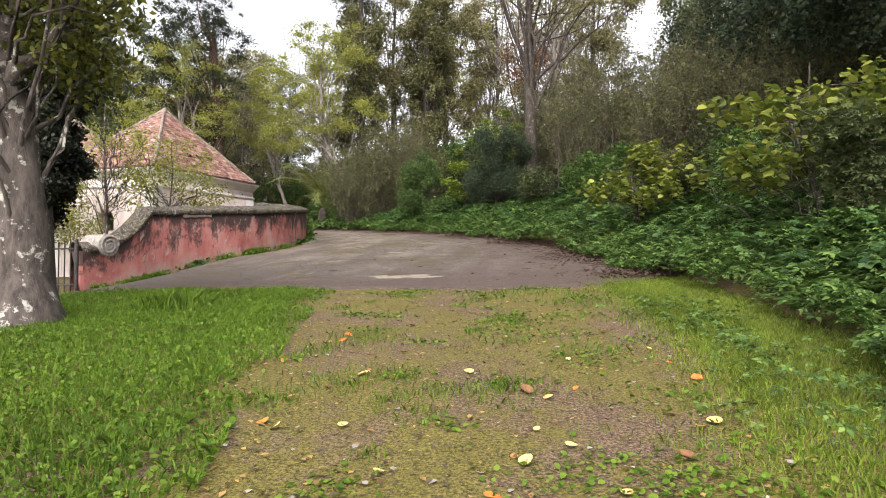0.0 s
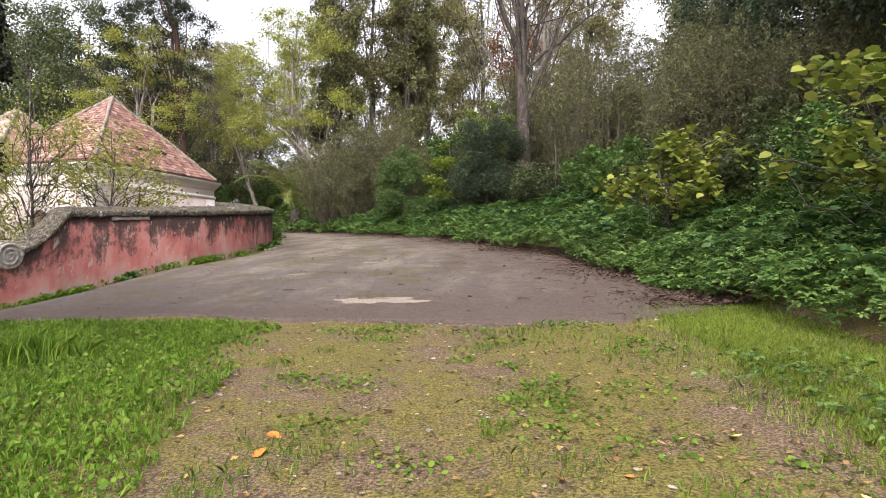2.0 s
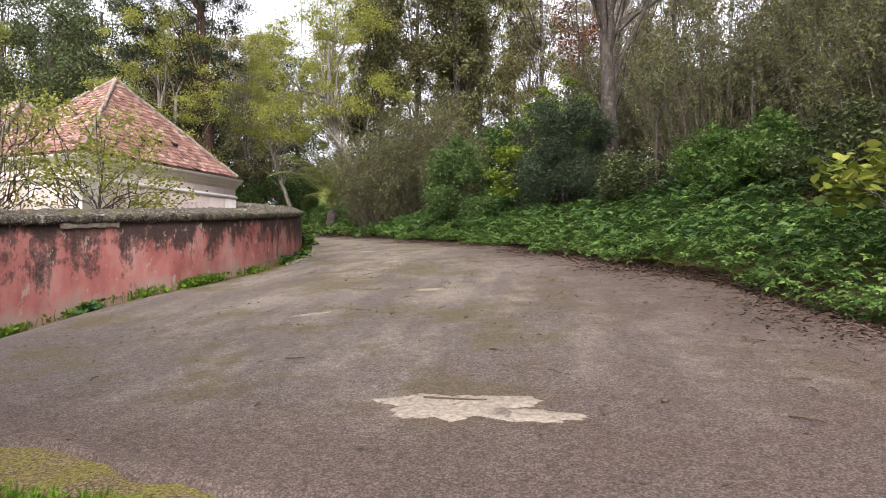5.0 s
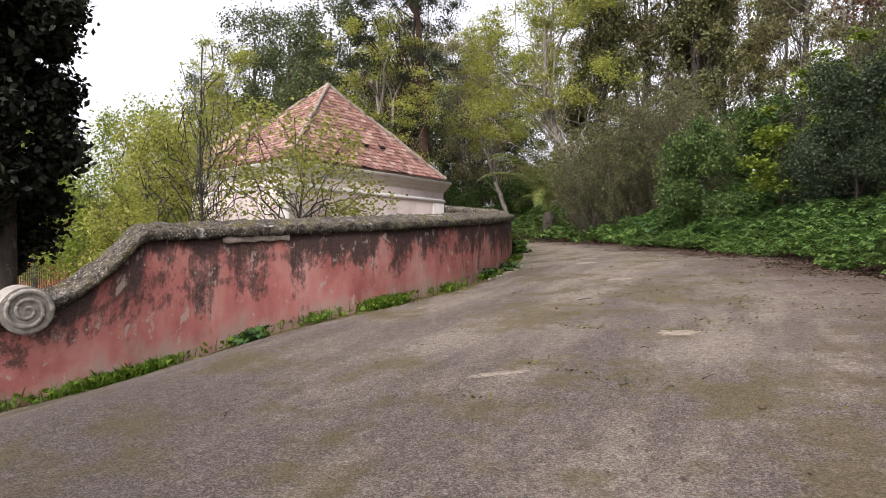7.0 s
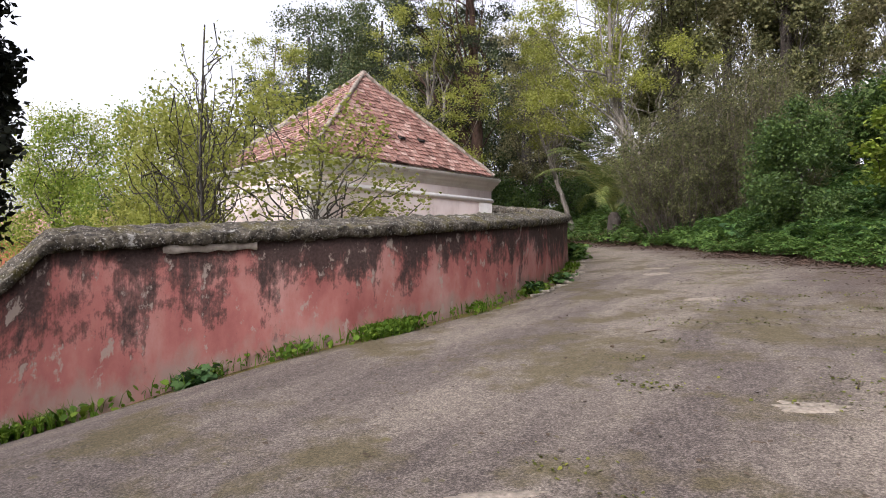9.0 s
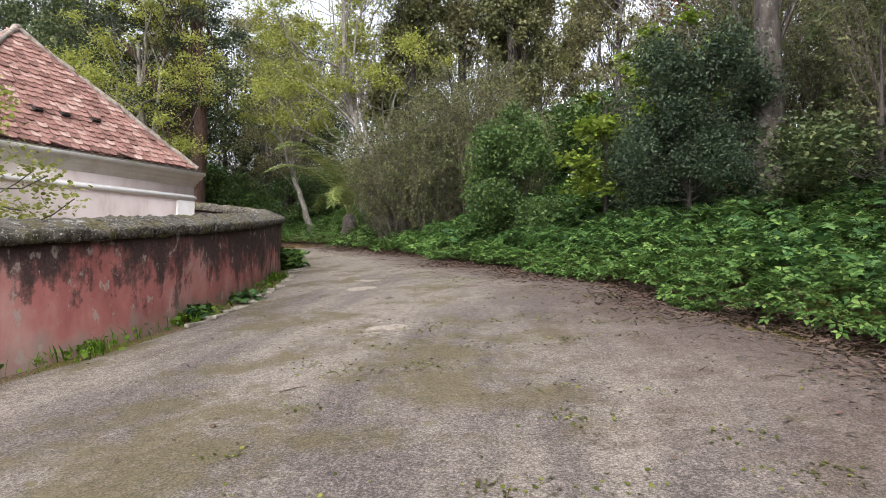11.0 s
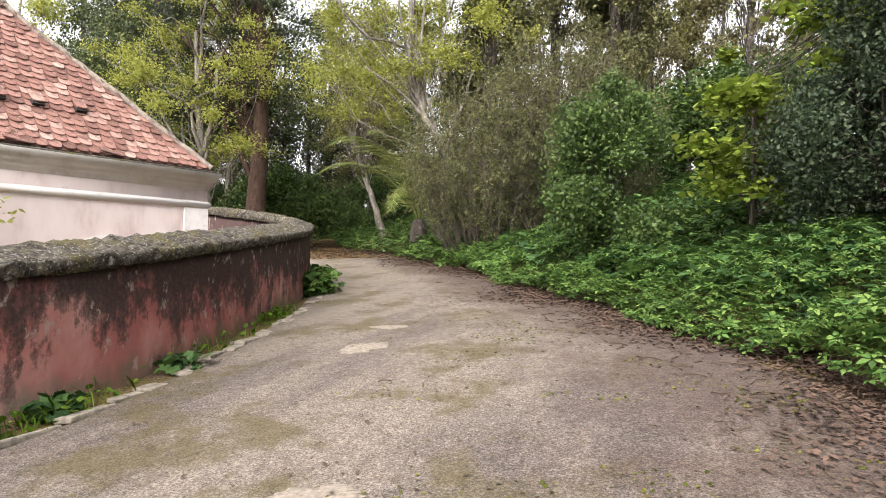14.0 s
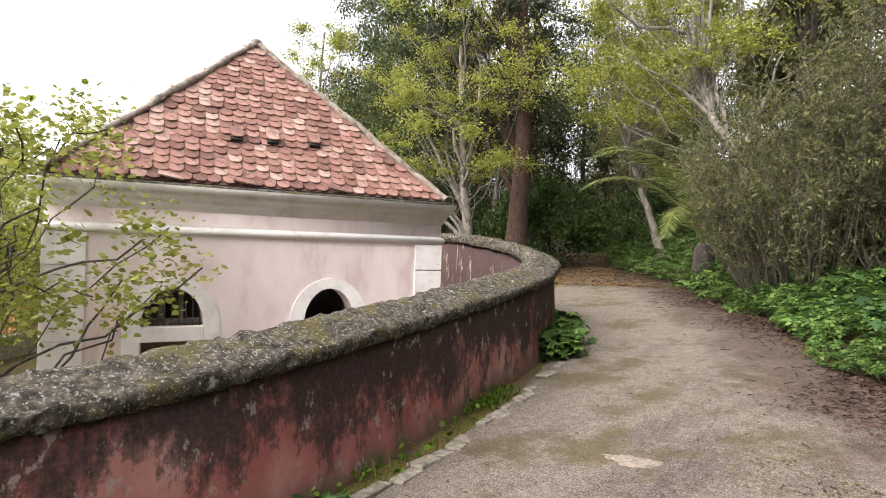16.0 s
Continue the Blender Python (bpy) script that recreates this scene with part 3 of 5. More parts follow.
def boundary_wall():
    n = 220
    p = smooth(WALL, n)
    seg = np.r_[0, np.cumsum(np.hypot(*np.diff(p, axis=0).T))]
    t = np.gradient(p, axis=0)
    t /= np.linalg.norm(t, axis=1)[:, None]
    right = np.stack([t[:, 1], -t[:, 0]], 1)
    ob = thing("wall_boundary", "curved roadside wall of stained pink render with lichened coping", "wall", kind="structure")
    top = wall_top(seg, p[:, 1]) - 0.24
    foot = np.minimum(height(p[:, 0] + right[:, 0] * 0.4, p[:, 1] + right[:, 1] * 0.4), 99)
    inner = np.minimum(height(p[:, 0] - right[:, 0] * 0.9, p[:, 1] - right[:, 1] * 0.9), foot) - 0.3
    thick = 0.46
    # body: rings of eight points
    rows = []
    uvs = []
    for lev in range(7):
        f = lev / 6
        z = (foot - 0.25) * (1 - f) + top * f
        off = 0.015 * np.sin(seg * 1.7 + lev) + 0.03 * (1 - f)
        rows.append(np.c_[p + right * off[:, None], z])
        uvs.append(np.c_[seg, np.maximum(z - foot, 0) / (top - foot)])
    back_top = np.c_[p - right * thick, top]
    back_bot = np.c_[p - right * thick, inner]
    rows += [back_top, back_bot]
    uvs += [np.c_[seg, np.ones(n)], np.c_[seg, np.full(n, 0.2)]]
    v = np.stack(rows, 1).reshape(-1, 3)
    uv = np.stack(uvs, 1).reshape(-1, 2)
    f = grid_faces(n, 9)
    cap = np.array([[0, 1, 2, 3], [3, 4, 5, 6], [0, 3, 6, 7], [0, 7, 8, 8]])[:3]
    part_np("render_face", v, np.vstack([f, cap]), PINK, ob, uv=uv, shade=False)
    # coping: rounded crest with a lip on both sides
    prof = [(0.03, -0.045), (0.075, -0.03), (0.088, 0.0), (0.09, 0.06), (0.07, 0.085), (0.0, 0.10), (-0.12, 0.14), (-0.26, 0.185), (-0.38, 0.205),
            (-0.47, 0.185), (-0.53, 0.13), (-0.55, 0.06), (-0.53, -0.02)]
    rng = np.random.default_rng(11)
    m = 520
    q = smooth(WALL, m)
    sq = np.r_[0, np.cumsum(np.hypot(*np.diff(q, axis=0).T))]
    tq = np.gradient(q, axis=0)
    tq /= np.linalg.norm(tq, axis=1)[:, None]
    rq = np.stack([tq[:, 1], -tq[:, 0]], 1)
    tz = wall_top(sq, q[:, 1]) - 0.24
    rings = []
    for o, h in prof:
        w = rng.normal(0, 0.009, (m, 2))
        w = (w + np.roll(w, 1, 0) * 0.7)
        rings.append(np.c_[q + rq * (o + w[:, :1]), tz + h + w[:, 1]])
    v = np.stack(rings, 1).reshape(-1, 3)
    part_np("coping", v, grid_faces(m, len(prof)), LICHEN, ob, "grey coping crusted with white lichen and moss", shade=True)
    # a strip of bare pale mortar under the coping
    i = np.where((seg > 2.72) & (seg < 3.85))[0]
    o = (0.034 + 0.004 * np.sin(seg[i] * 9))[:, None]
    lo = top[i] - 0.115 + 0.012 * np.sin(seg[i] * 23)
    v = np.concatenate([np.c_[p[i] + right[i] * (o - 0.03), lo - 0.004], np.c_[p[i] + right[i] * o, lo], np.c_[p[i] + right[i] * o, top[i] - 0.02], np.c_[p[i] + right[i] * (o - 0.03), top[i] - 0.015]])
    part_np("bare_mortar", v, grid_faces(4, len(i)), PALEST, ob, "bare pale mortar strip")
    # scroll: a drum across the wall's end with a raised spiral on its face
    c = np.array([-8.15, 16.97])
    d = np.array([WALL[1][0] - WALL[2][0], WALL[1][1] - WALL[2][1]])
    d /= np.linalg.norm(d)
    r = np.array([-d[1], d[0]])
    if r[0] < 0:
        r = -r
    base_m = Matrix(((d[0], 0, r[0], c[0]), (d[1], 0, r[1], c[1]), (0, 1, 0, 1.90), (0, 0, 0, 1)))
    bm = bmesh.new()
    bmesh.ops.create_cone(bm, cap_ends=True, segments=40, radius1=0.265, radius2=0.265, depth=0.72, matrix=base_m @ Matrix.Translation((0, 0, -0.22)))
    bmesh.ops.bevel(bm, geom=[e for e in bm.edges if len(e.link_faces) == 2 and e.calc_face_angle(0) > 1], offset=0.02, segments=2, affect="EDGES")
    part("volute_drum", bm, STONE, ob, "grey stone volute", shade=False)
    a = np.linspace(0, 2 * np.pi * 2.4, 80)
    rad = 0.24 - 0.215 * a / a[-1]
    pts = [tuple(base_m @ Vector((-math.cos(w) * q2, math.sin(w) * q2, 0.14))) for w, q2 in zip(a, rad)]
    part_np("volute_spiral", *tube(pts, np.linspace(0.03, 0.018, 80), 8), STONE, ob, shade=True)
    return ob


boundary_wall()


# ---- the house in the yard ----
H_ANG = math.degrees(math.atan2(0.965, 0.26))
HOUSE_M = Matrix.Translation((-10.47, 32.03, 0)) @ Matrix.Rotation(radians(H_ANG), 4, "Z")
# in the house's own frame: x runs from the far left end (-6.2) to the right corner (0), y into the house, z is the world's
HW, HD = 6.2, 5.3


def wall_with_holes(name, w, z0, z1, holes, mat, parent, m, thick=0.45):
    """A wall panel in x, z with arched or square holes (x0, x1, z0, z1, arched); its face at y = 0."""
    bm = bmesh.new()
    xs = sorted({0.0, w, *[h[0] for h in holes], *[h[1] for h in holes]})
    def quad(a, b, c, d):
        if abs(b - a) > 1e-4 and abs(d - c) > 1e-4:
            for yy in (0.0, thick):
                vs = [bm.verts.new((p, yy, q)) for p, q in ((a, c), (b, c), (b, d), (a, d))]
                bm.faces.new(vs if yy == 0 else vs[::-1])
    for a, b in zip(xs[:-1], xs[1:]):
        stack = sorted([h for h in holes if h[0] <= a + 1e-6 and h[1] >= b - 1e-6], key=lambda h: h[2])
        z = z0
        for h in stack:
            quad(a, b, z, h[2])
            z = h[3]
        quad(a, b, z, z1)
    for x0, x1, h0, h1, arched in holes:
        if not arched:
            loop = [(x0, h0), (x1, h0), (x1, h1), (x0, h1)]
        else:
            cx, r = (x0 + x1) / 2, (x1 - x0) / 2
            arc = [(cx + r * math.cos(t), h1 - (r if h1 - r > h0 else h1 - h0) + (h1 - h0 if h1 - r <= h0 else r) * math.sin(t)) for t in np.linspace(0, math.pi, 17)]
            loop = [(x0, h0), (x1, h0)] + arc[1:-1] if h1 - r <= h0 + 1e-6 else [(x0, h0), (x1, h0)] + arc
            for yy in (0.0, thick):
                for half, corner in ((arc[:9], (x1, h1)), (arc[8:], (x0, h1))):
                    vs = [bm.verts.new((p, yy, q)) for p, q in [corner] + half]
                    if yy:
                        vs.reverse()
                    bm.faces.new(vs)
        for (a, b), (c, d) in zip(loop, loop[1:] + loop[:1]):
            bm.faces.new([bm.verts.new(q) for q in ((a, 0, b), (a, thick, b), (c, thick, d), (c, 0, d))])
    for a, b in ((0, 0), (w, w)):
        bm.faces.new([bm.verts.new(q) for q in ((a, 0, z0), (a, thick, z0), (a, thick, z1), (a, 0, z1))])
    bmesh.ops.remove_doubles(bm, verts=bm.verts, dist=1e-4)
    bmesh.ops.recalc_face_normals(bm, faces=bm.faces)
    o = part(name, bm, mat, parent)
    o.matrix_local = m
    return o


def house():
    ob = thing("house", "small pale pink pavilion with white trim and tiled pyramid roof", "house", HOUSE_M)
    z0, ztop = YARD_Z - 0.2, 4.62
    lun = [(1.23, 2.11, 3.03, 3.60), (3.68, 4.56, 3.03, 3.60)]
    holes = [(a, b, c, d, True) for a, b, c, d in lun]
    holes += [(1.25, 2.09, YARD_Z, 2.80, False), (3.70, 4.54, YARD_Z, 2.80, False)]
    wall_with_holes("wall", HW, z0, ztop, holes, PLASTER, ob, Matrix.Translation((-HW, 0, 0)))
    wall_with_holes("wall", HD, z0, ztop, [(2.4, 3.3, 2.7, 3.55, True)], PLASTER, ob, Matrix.Translation((-HW, HD, 0)) @ Matrix.Rotation(radians(-90), 4, "Z"))
    wall_with_holes("wall", HD, z0, ztop, [], PLASTER, ob, Matrix.Rotation(radians(90), 4, "Z"))
    wall_with_holes("wall", HW, z0, ztop, [], PLASTER, ob, Matrix.Translation((0, HD, 0)) @ Matrix.Rotation(radians(180), 4, "Z"))
    bm = bmesh.new()
    add_box(bm, Matrix.Translation((-HW / 2, HD / 2, YARD_Z - 0.02)), HW - 0.9, HD - 0.9, 0.1)
    part("floor_slab", bm, DARK, ob)
    bm = bmesh.new()
    add_box(bm, Matrix.Translation((-HW / 2, HD / 2, 4.55)), HW - 0.92, HD - 0.92, 0.1)
    part("ceiling_slab", bm, DARK, ob)
    # frieze fillet, cornice and its lichened top: stacked rings
    for nm, prof, mat, lab in (
            ("frieze_moulding", [(0.0, 4.40), (0.05, 4.42), (0.075, 4.47), (0.05, 4.52), (0.0, 4.55)], WHITE, "white moulding"),
            ("frieze", [(0.012, 4.55), (0.012, 4.77)], PLASTER, ""),
            ("cornice", [(0.0, 4.76), (0.035, 4.78), (0.045, 4.83), (0.085, 4.87), (0.095, 4.92), (0.15, 4.97), (0.165, 5.03), (0.205, 5.06), (0.21, 5.13)], WHITE, "weathered white cornice"),
            ("cornice_top", [(0.21, 5.13), (0.20, 5.155), (0.05, 5.19), (-0.15, 5.19)], LICHEN, "grey lichened cornice top")):
        pts = []
        for o, z in prof:
            pts += [(-HW - o, -o, z), (o, -o, z), (o, HD + o, z), (-HW - o, HD + o, z)]
        part_np(nm, np.array(pts), grid_faces(len(prof), 4, True)[:, ::-1], mat, ob, lab)
    # corner pilasters
    for cx, cy in ((-HW, 0), (0, 0), (-HW, HD), (0, HD)):
        for zz0, zz1 in ((YARD_Z, 1.82), (1.84, 2.85), (2.87, 3.92), (3.94, 4.40)):
            bm = bmesh.new()
            sx, sy = (1 if cx < -1 else -1), (1 if cy < 1 else -1)
            add_box(bm, Matrix.Translation((cx + sx * 0.24, cy + sy * 0.24, (zz0 + zz1) / 2)), 0.54, 0.54, zz1 - zz0, 0.008)
            part("quoin", bm, WHITE, ob, "white corner block")
    # lunette surrounds, grilles and the doors under them
    for i, (a, b, c, d) in enumerate(lun):
        bm = bmesh.new()
        cx, rx, rz = (a + b) / 2 - HW, (b - a) / 2, d - c
        ang = np.linspace(0, math.pi, 25)
        inn = [(cx + rx * math.cos(t), c + rz * math.sin(t)) for t in ang]
        out = [(cx + (rx + 0.24) * math.cos(t), c + (rz + 0.17) * math.sin(t)) for t in ang]
        inn = [(inn[0][0], c - 2.2)] + inn + [(inn[-1][0], c - 2.2)]
        out = [(out[0][0], c - 2.2)] + out + [(out[-1][0], c - 2.2)]
        for k in range(len(inn) - 1):
            q = [inn[k], inn[k + 1], out[k + 1], out[k]]
            fr = [bm.verts.new((u, -0.022, w)) for u, w in q]
            bm.faces.new(fr)
            bm.faces.new([bm.verts.new((u, yv, w)) for (u, w), yv in ((out[k], -0.022), (out[k + 1], -0.022), (out[k + 1], 0.01), (out[k], 0.01))])
            bm.faces.new([bm.verts.new((u, yv, w)) for (u, w), yv in ((inn[k], -0.022), (inn[k + 1], -0.022), (inn[k + 1], 0.06), (inn[k], 0.06))])
        bmesh.ops.remove_doubles(bm, verts=bm.verts, dist=1e-4)
        bmesh.ops.recalc_face_normals(bm, faces=bm.faces)
        part("arch_surround", bm, WHITE, ob, "white plaster arch surround")
        bm = bmesh.new()
        add_box(bm, Matrix.Translation((cx, 0.12, 2.915)), 2 * rx, 0.3, 0.22, 0.01)
        part("lintel", bm, WHITE, ob, "whitewashed lintel")
        if i == 0:
            win = part_np("window_grille", *tube([(cx - rx, 0.10, c + 0.03), (cx + rx, 0.10, c + 0.03)], [0.025, 0.025], 6), IRON, ob, "rusted iron grille")
            for k in range(9):
                u = -0.9 + 1.8 * k / 8
                hh = rz * math.sqrt(1 - u * u)
                part_np("bar", *tube([(cx + u * rx, 0.10, c), (cx + u * rx, 0.10, c + hh)], [0.011, 0.011], 6), IRON, win)
            for u in (-0.34, 0.30):
                bm = bmesh.new()
                add_box(bm, Matrix.Translation((cx + u * rx, 0.2, c + 0.26)), 0.075, 0.05, 0.5, 0.006)
                part("mullion", bm, WOODGREY, ob, "grey timber mullion")
            bm = bmesh.new()
            add_box(bm, Matrix.Translation((cx, 0.2, c + 0.07)), 2 * rx, 0.05, 0.07, 0.006)
            part("window_rail", bm, WOODGREY, ob, "grey timber rail")
        bm = bmesh.new()
        add_box(bm, Matrix.Translation((cx, 0.30, 1.8)), 2 * rx, 0.05, 2.0, 0.005)
        part("door", bm, WOODGREY, ob, "shut grey timber door")
    # roof: pyramid deck, ridge mortar, rows of round-ended tiles
    e0, ez = 0.06, 5.20
    ap = Vector((-2.86, 2.7, 8.28))
    cs = [Vector((-HW - e0, -e0, ez)), Vector((e0, -e0, ez)), Vector((e0, HD + e0, ez)), Vector((-HW - e0, HD + e0, ez))]
    bm = bmesh.new()
    vs = [bm.verts.new(c) for c in cs] + [bm.verts.new(ap)]
    for k in range(4):
        bm.faces.new((vs[k], vs[(k + 1) % 4], vs[4]))
    bm.faces.new(vs[:4][::-1])
    deck = part("roof", bm, TILE, ob, "hipped roof of round-ended terracotta tiles")
    for c in cs:
        rng = np.random.default_rng(int(abs(c.x * 10) + abs(c.y * 7)))
        pts = bend(c, ap, 0.015, 26, rng)
        pts[:, 2] += 0.045
        part_np("hip_mortar", *tube(pts, np.r_[np.full(24, 0.062) + rng.normal(0, 0.008, 24), 0.07, 0.08], 8), MORTAR, deck, "grey mortared hip", shade=True)
    bm = bmesh.new()
    bmesh.ops.create_icosphere(bm, subdivisions=2, radius=0.10, matrix=Matrix.Translation(ap + Vector((0, 0, 0.05))) @ Matrix.Diagonal((1.2, 1.2, 0.8, 1)))
    part("roof_cap", bm, MORTAR, deck, "grey mortar cap", shade=True)
    return ob, deck, cs, ap


HOUSE, ROOF, ROOF_C, ROOF_AP = house()


def tile_mesh(w, l):
    """A flat tile with a rounded lower end, curved a little across; its top end at the origin, running down -y."""
    n = 9
    out = [(-w / 2, 0.0)] + [(-w / 2 * math.cos(t), -l + w * 0.5 - w * 0.5 * math.sin(t)) for t in np.linspace(0, math.pi, n)] + [(w / 2, 0.0)]
    v = []
    for zt in (0.0, -0.024):
        v += [(x, y, zt + 0.012 * (1 - (2 * x / w) ** 2)) for x, y in out]
    k = len(out)
    bm = bmesh.new()
    bv = [bm.verts.new(p) for p in v]
    bm.faces.new(bv[:k])
    for i in range(k - 1):
        bm.faces.new((bv[i + 1], bv[i], bv[k + i], bv[k + i + 1]))
    bmesh.ops.recalc_face_normals(bm, faces=bm.faces)
    me = bpy.data.meshes.new("tile")
    bm.to_mesh(me)
    bm.free()
    me.materials.append(TILE)
    return me


# ---- yard behind the wall ----
KERB = material("broken pale mortar", plain((0.21, 0.185, 0.15), 0.6, 12), 0.95)
def gate():
    ob = thing("gate", "dark iron picket gate at the end of the wall", "gate")
    a, b = np.array([-8.42, 16.3]), np.array([-11.6, 16.9])
    n = 20
    for i in range(n):
        p = a + (b - a) * i / (n - 1)
        z = zat(*p)
        r = 0.045 if i in (0, n - 1) else 0.016
        pts = [(p[0], p[1], z - 0.05), (p[0], p[1], z + 1.18), (p[0], p[1], z + 1.27)]
        part_np("post" if r > 0.02 else "picket", *tube(pts, [r, r, r * 0.3], 6), IRON, ob)
    for h in (0.22, 1.05):
        pts = [(*(a + (b - a) * f), zat(*(a + (b - a) * f)) + h) for f in np.linspace(0, 1, 9)]
        part_np("rail", *tube(pts, [0.02] * 9, 6), IRON, ob)


gate()


def yard_fence():
    """Far iron fence on a low pale wall, and the brick house behind it."""
    ob = thing("fence", "thin iron railing on a low pale wall", "fence")
    a, b = np.array([-15.5, 19.8]), np.array([-26.0, 30.0])
    bm = bmesh.new()
    mid, ang = (a + b) / 2, math.atan2(*(b - a)[::-1])
    add_box(bm, Matrix.Translation((*mid, YARD_Z + 0.3)) @ Matrix.Rotation(ang, 4, "Z"), float(np.hypot(*(b - a))), 0.25, 0.7, 0.02)
    part("low_wall", bm, STONE, ob)
    for i in range(70):
        p = a + (b - a) * i / 69
        part_np("bar", *tube([(*p, YARD_Z + 0.6), (*p, YARD_Z + 1.7)], [0.014, 0.008], 5), IRON, ob)
    part_np("rail", *tube([(*a, YARD_Z + 1.5), (*b, YARD_Z + 1.5)], [0.02, 0.02], 6), IRON, ob)


yard_fence()


def far_house():
    ob = thing("far_house", "low orange-red house with tiled roof beyond the trees", "house", pose(-30, 31, YARD_Z, 0, 0, 35))
    bm = bmesh.new()
    add_box(bm, Matrix.Translation((0, 0, 1.2)), 9, 5, 2.6, 0.03)
    part("wall", bm, material("orange plaster", plain((0.30, 0.11, 0.065), 0.25, 2)), ob)
    bm = bmesh.new()
    v = [bm.verts.new(q) for q in ((-4.8, -2.8, 2.5), (4.8, -2.8, 2.5), (4.8, 2.8, 2.5), (-4.8, 2.8, 2.5), (-3, 0, 3.9), (3, 0, 3.9))]
    for q in ((0, 1, 5, 4), (1, 2, 5), (2, 3, 4, 5), (3, 0, 4), (3, 2, 1, 0)):
        bm.faces.new([v[i] for i in q])
    part("roof", bm, TILE, ob)


far_house()


def rear_pavilion():
    """A second pavilion of the same kind behind the first."""
    ob = thing("rear_pavilion", "second pale pavilion with tiled pyramid roof behind the first", "house", HOUSE_M @ Matrix.Translation((0.4, 9.2, 0.0)))
    zf = YARD_Z - 0.2
    bm = bmesh.new()
    add_box(bm, Matrix.Translation((0, 2.9, (zf + 6.0) / 2)), 6.2, 5.3, 6.0 - zf, 0.02)
    part("wall", bm, PLASTER, ob)
    bm = bmesh.new()
    add_box(bm, Matrix.Translation((0, 2.9, 6.08)), 6.7, 5.8, 0.2, 0.05)
    part("cornice", bm, WHITE, ob, "weathered white cornice")
    cs = [(-3.2, 0.2, 6.2), (3.2, 0.2, 6.2), (3.2, 5.6, 6.2), (-3.2, 5.6, 6.2)]
    ap = (0.0, 2.9, 9.2)
    bm = bmesh.new()
    v = [bm.verts.new(q) for q in cs + [ap]]
    for q in ((0, 1, 4), (1, 2, 4), (2, 3, 4), (3, 0, 4), (3, 2, 1, 0)):
        bm.faces.new([v[i] for i in q])
    roof = part("roof", bm, TILE, ob, "worn terracotta roof")
    for p in cs:
        part_np("hip_mortar", *tube(bend(p, ap, 0.02, 12), [0.13] * 12, 6), MORTAR, roof, "pale mortared hip")


rear_pavilion()

# ---- trees ----
UP3 = [(0, 0, 0), (0, 0, 1), (0, 0, 2), (0, 0, 3)]
tree("near_tree", "tree with grey lichen-blotched trunk at the lawn's edge", (-4.88, 10.19),
     [(0.05, 0, 0), (0, 0, 1.2), (-0.22, 0.05, 2.8), (-0.8, 0.2, 4.6), (-1.0, 0.4, 8.0)], 0.36,
     [(-0.4, 0.2, 6.4, 3.0, 2.8, 1.5), (0.2, -0.2, 4.5, 1.5, 1.4, 0.9), (0.75, 0.3, 3.5, 0.55, 0.7, 0.8)], 15000, 0.10, L_LAWNTREE, BARK_NEAR, 10, seed=2, clump=0.6)
tree("cypress", "tall dense black-green cypress beyond the gate", (-10.4, 18.0),
     [(0, 0, 0), (0, 0, 4), (0.1, 0, 10), (0, 0, 17)], 0.16,
     [(-0.4, 0, 2.2, 0.75, 0.75, 0.8), (-0.2, 0, 3.5, 1.0, 1.0, 1.2), (0, 0, 5.4, 1.1, 1.1, 1.8), (0, 0, 8, 1.15, 1.15, 2.4), (0, 0, 11, 1.1, 1.1, 2.6), (0, 0, 14, 0.9, 0.9, 2.4)], 170000, 0.115, L_CYPDARK, BARK_DARK, 0, "oval", 0.34, seed=3, twigs=30)
tree("stone_pine", "dark umbrella pine with reddish trunk behind the house", (-16.8, 42.0),
     [(0, 0, 0), (0.1, 0, 4), (0, 0.2, 8), (-0.4, 0, 13)], 0.42,
     [(-2.6, 0.5, 6.6, 3.0, 3.0, 1.2), (-2.2, 0.5, 9.4, 3.8, 3.4, 1.5), (-1.6, 0, 12.4, 3.6, 3.4, 1.6), (-1.2, 0, 15, 2.8, 2.8, 1.4)], 44000, 0.15, L_PINE, BARK_PINE, 14, "slim", 0.7, seed=4, layer=0.6)
tree("elm", "spreading pale-barked tree with thinning yellow-green leaves", (-18.0, 40.6),
     [(0, 0, 0), (0.2, -0.2, 2.2), (-0.3, 0, 4.6), (-0.9, 0.3, 9)], 0.24,
     [(-0.6, -0.6, 5.0, 3.8, 3.0, 1.3), (-0.8, 0, 7.6, 4.0, 3.4, 1.8), (-1.2, 0.2, 10.4, 3.0, 2.8, 1.7)], 27000, 0.095, L_YELLOW, BARK_PALE, 14, seed=5, clump=0.85, twigs=40, layer=0.55, flat=0.25)
tree("elm", "slim leaning pale tree with yellow-green leaves beside the lane", (-13.2, 46.4),
     [(0, 0, 0), (-0.55, -0.1, 1.6), (-1.1, -0.2, 3.2), (-1.9, 0, 5.2)], 0.17,
     [(-1.6, 0, 6.4, 3.2, 2.6, 1.4), (-1.0, 0, 9.0, 3.0, 2.6, 1.7)], 18000, 0.095, L_YELLOW, BARK_PALE, 9, seed=15, clump=0.85, twigs=30, layer=0.55, flat=0.25)
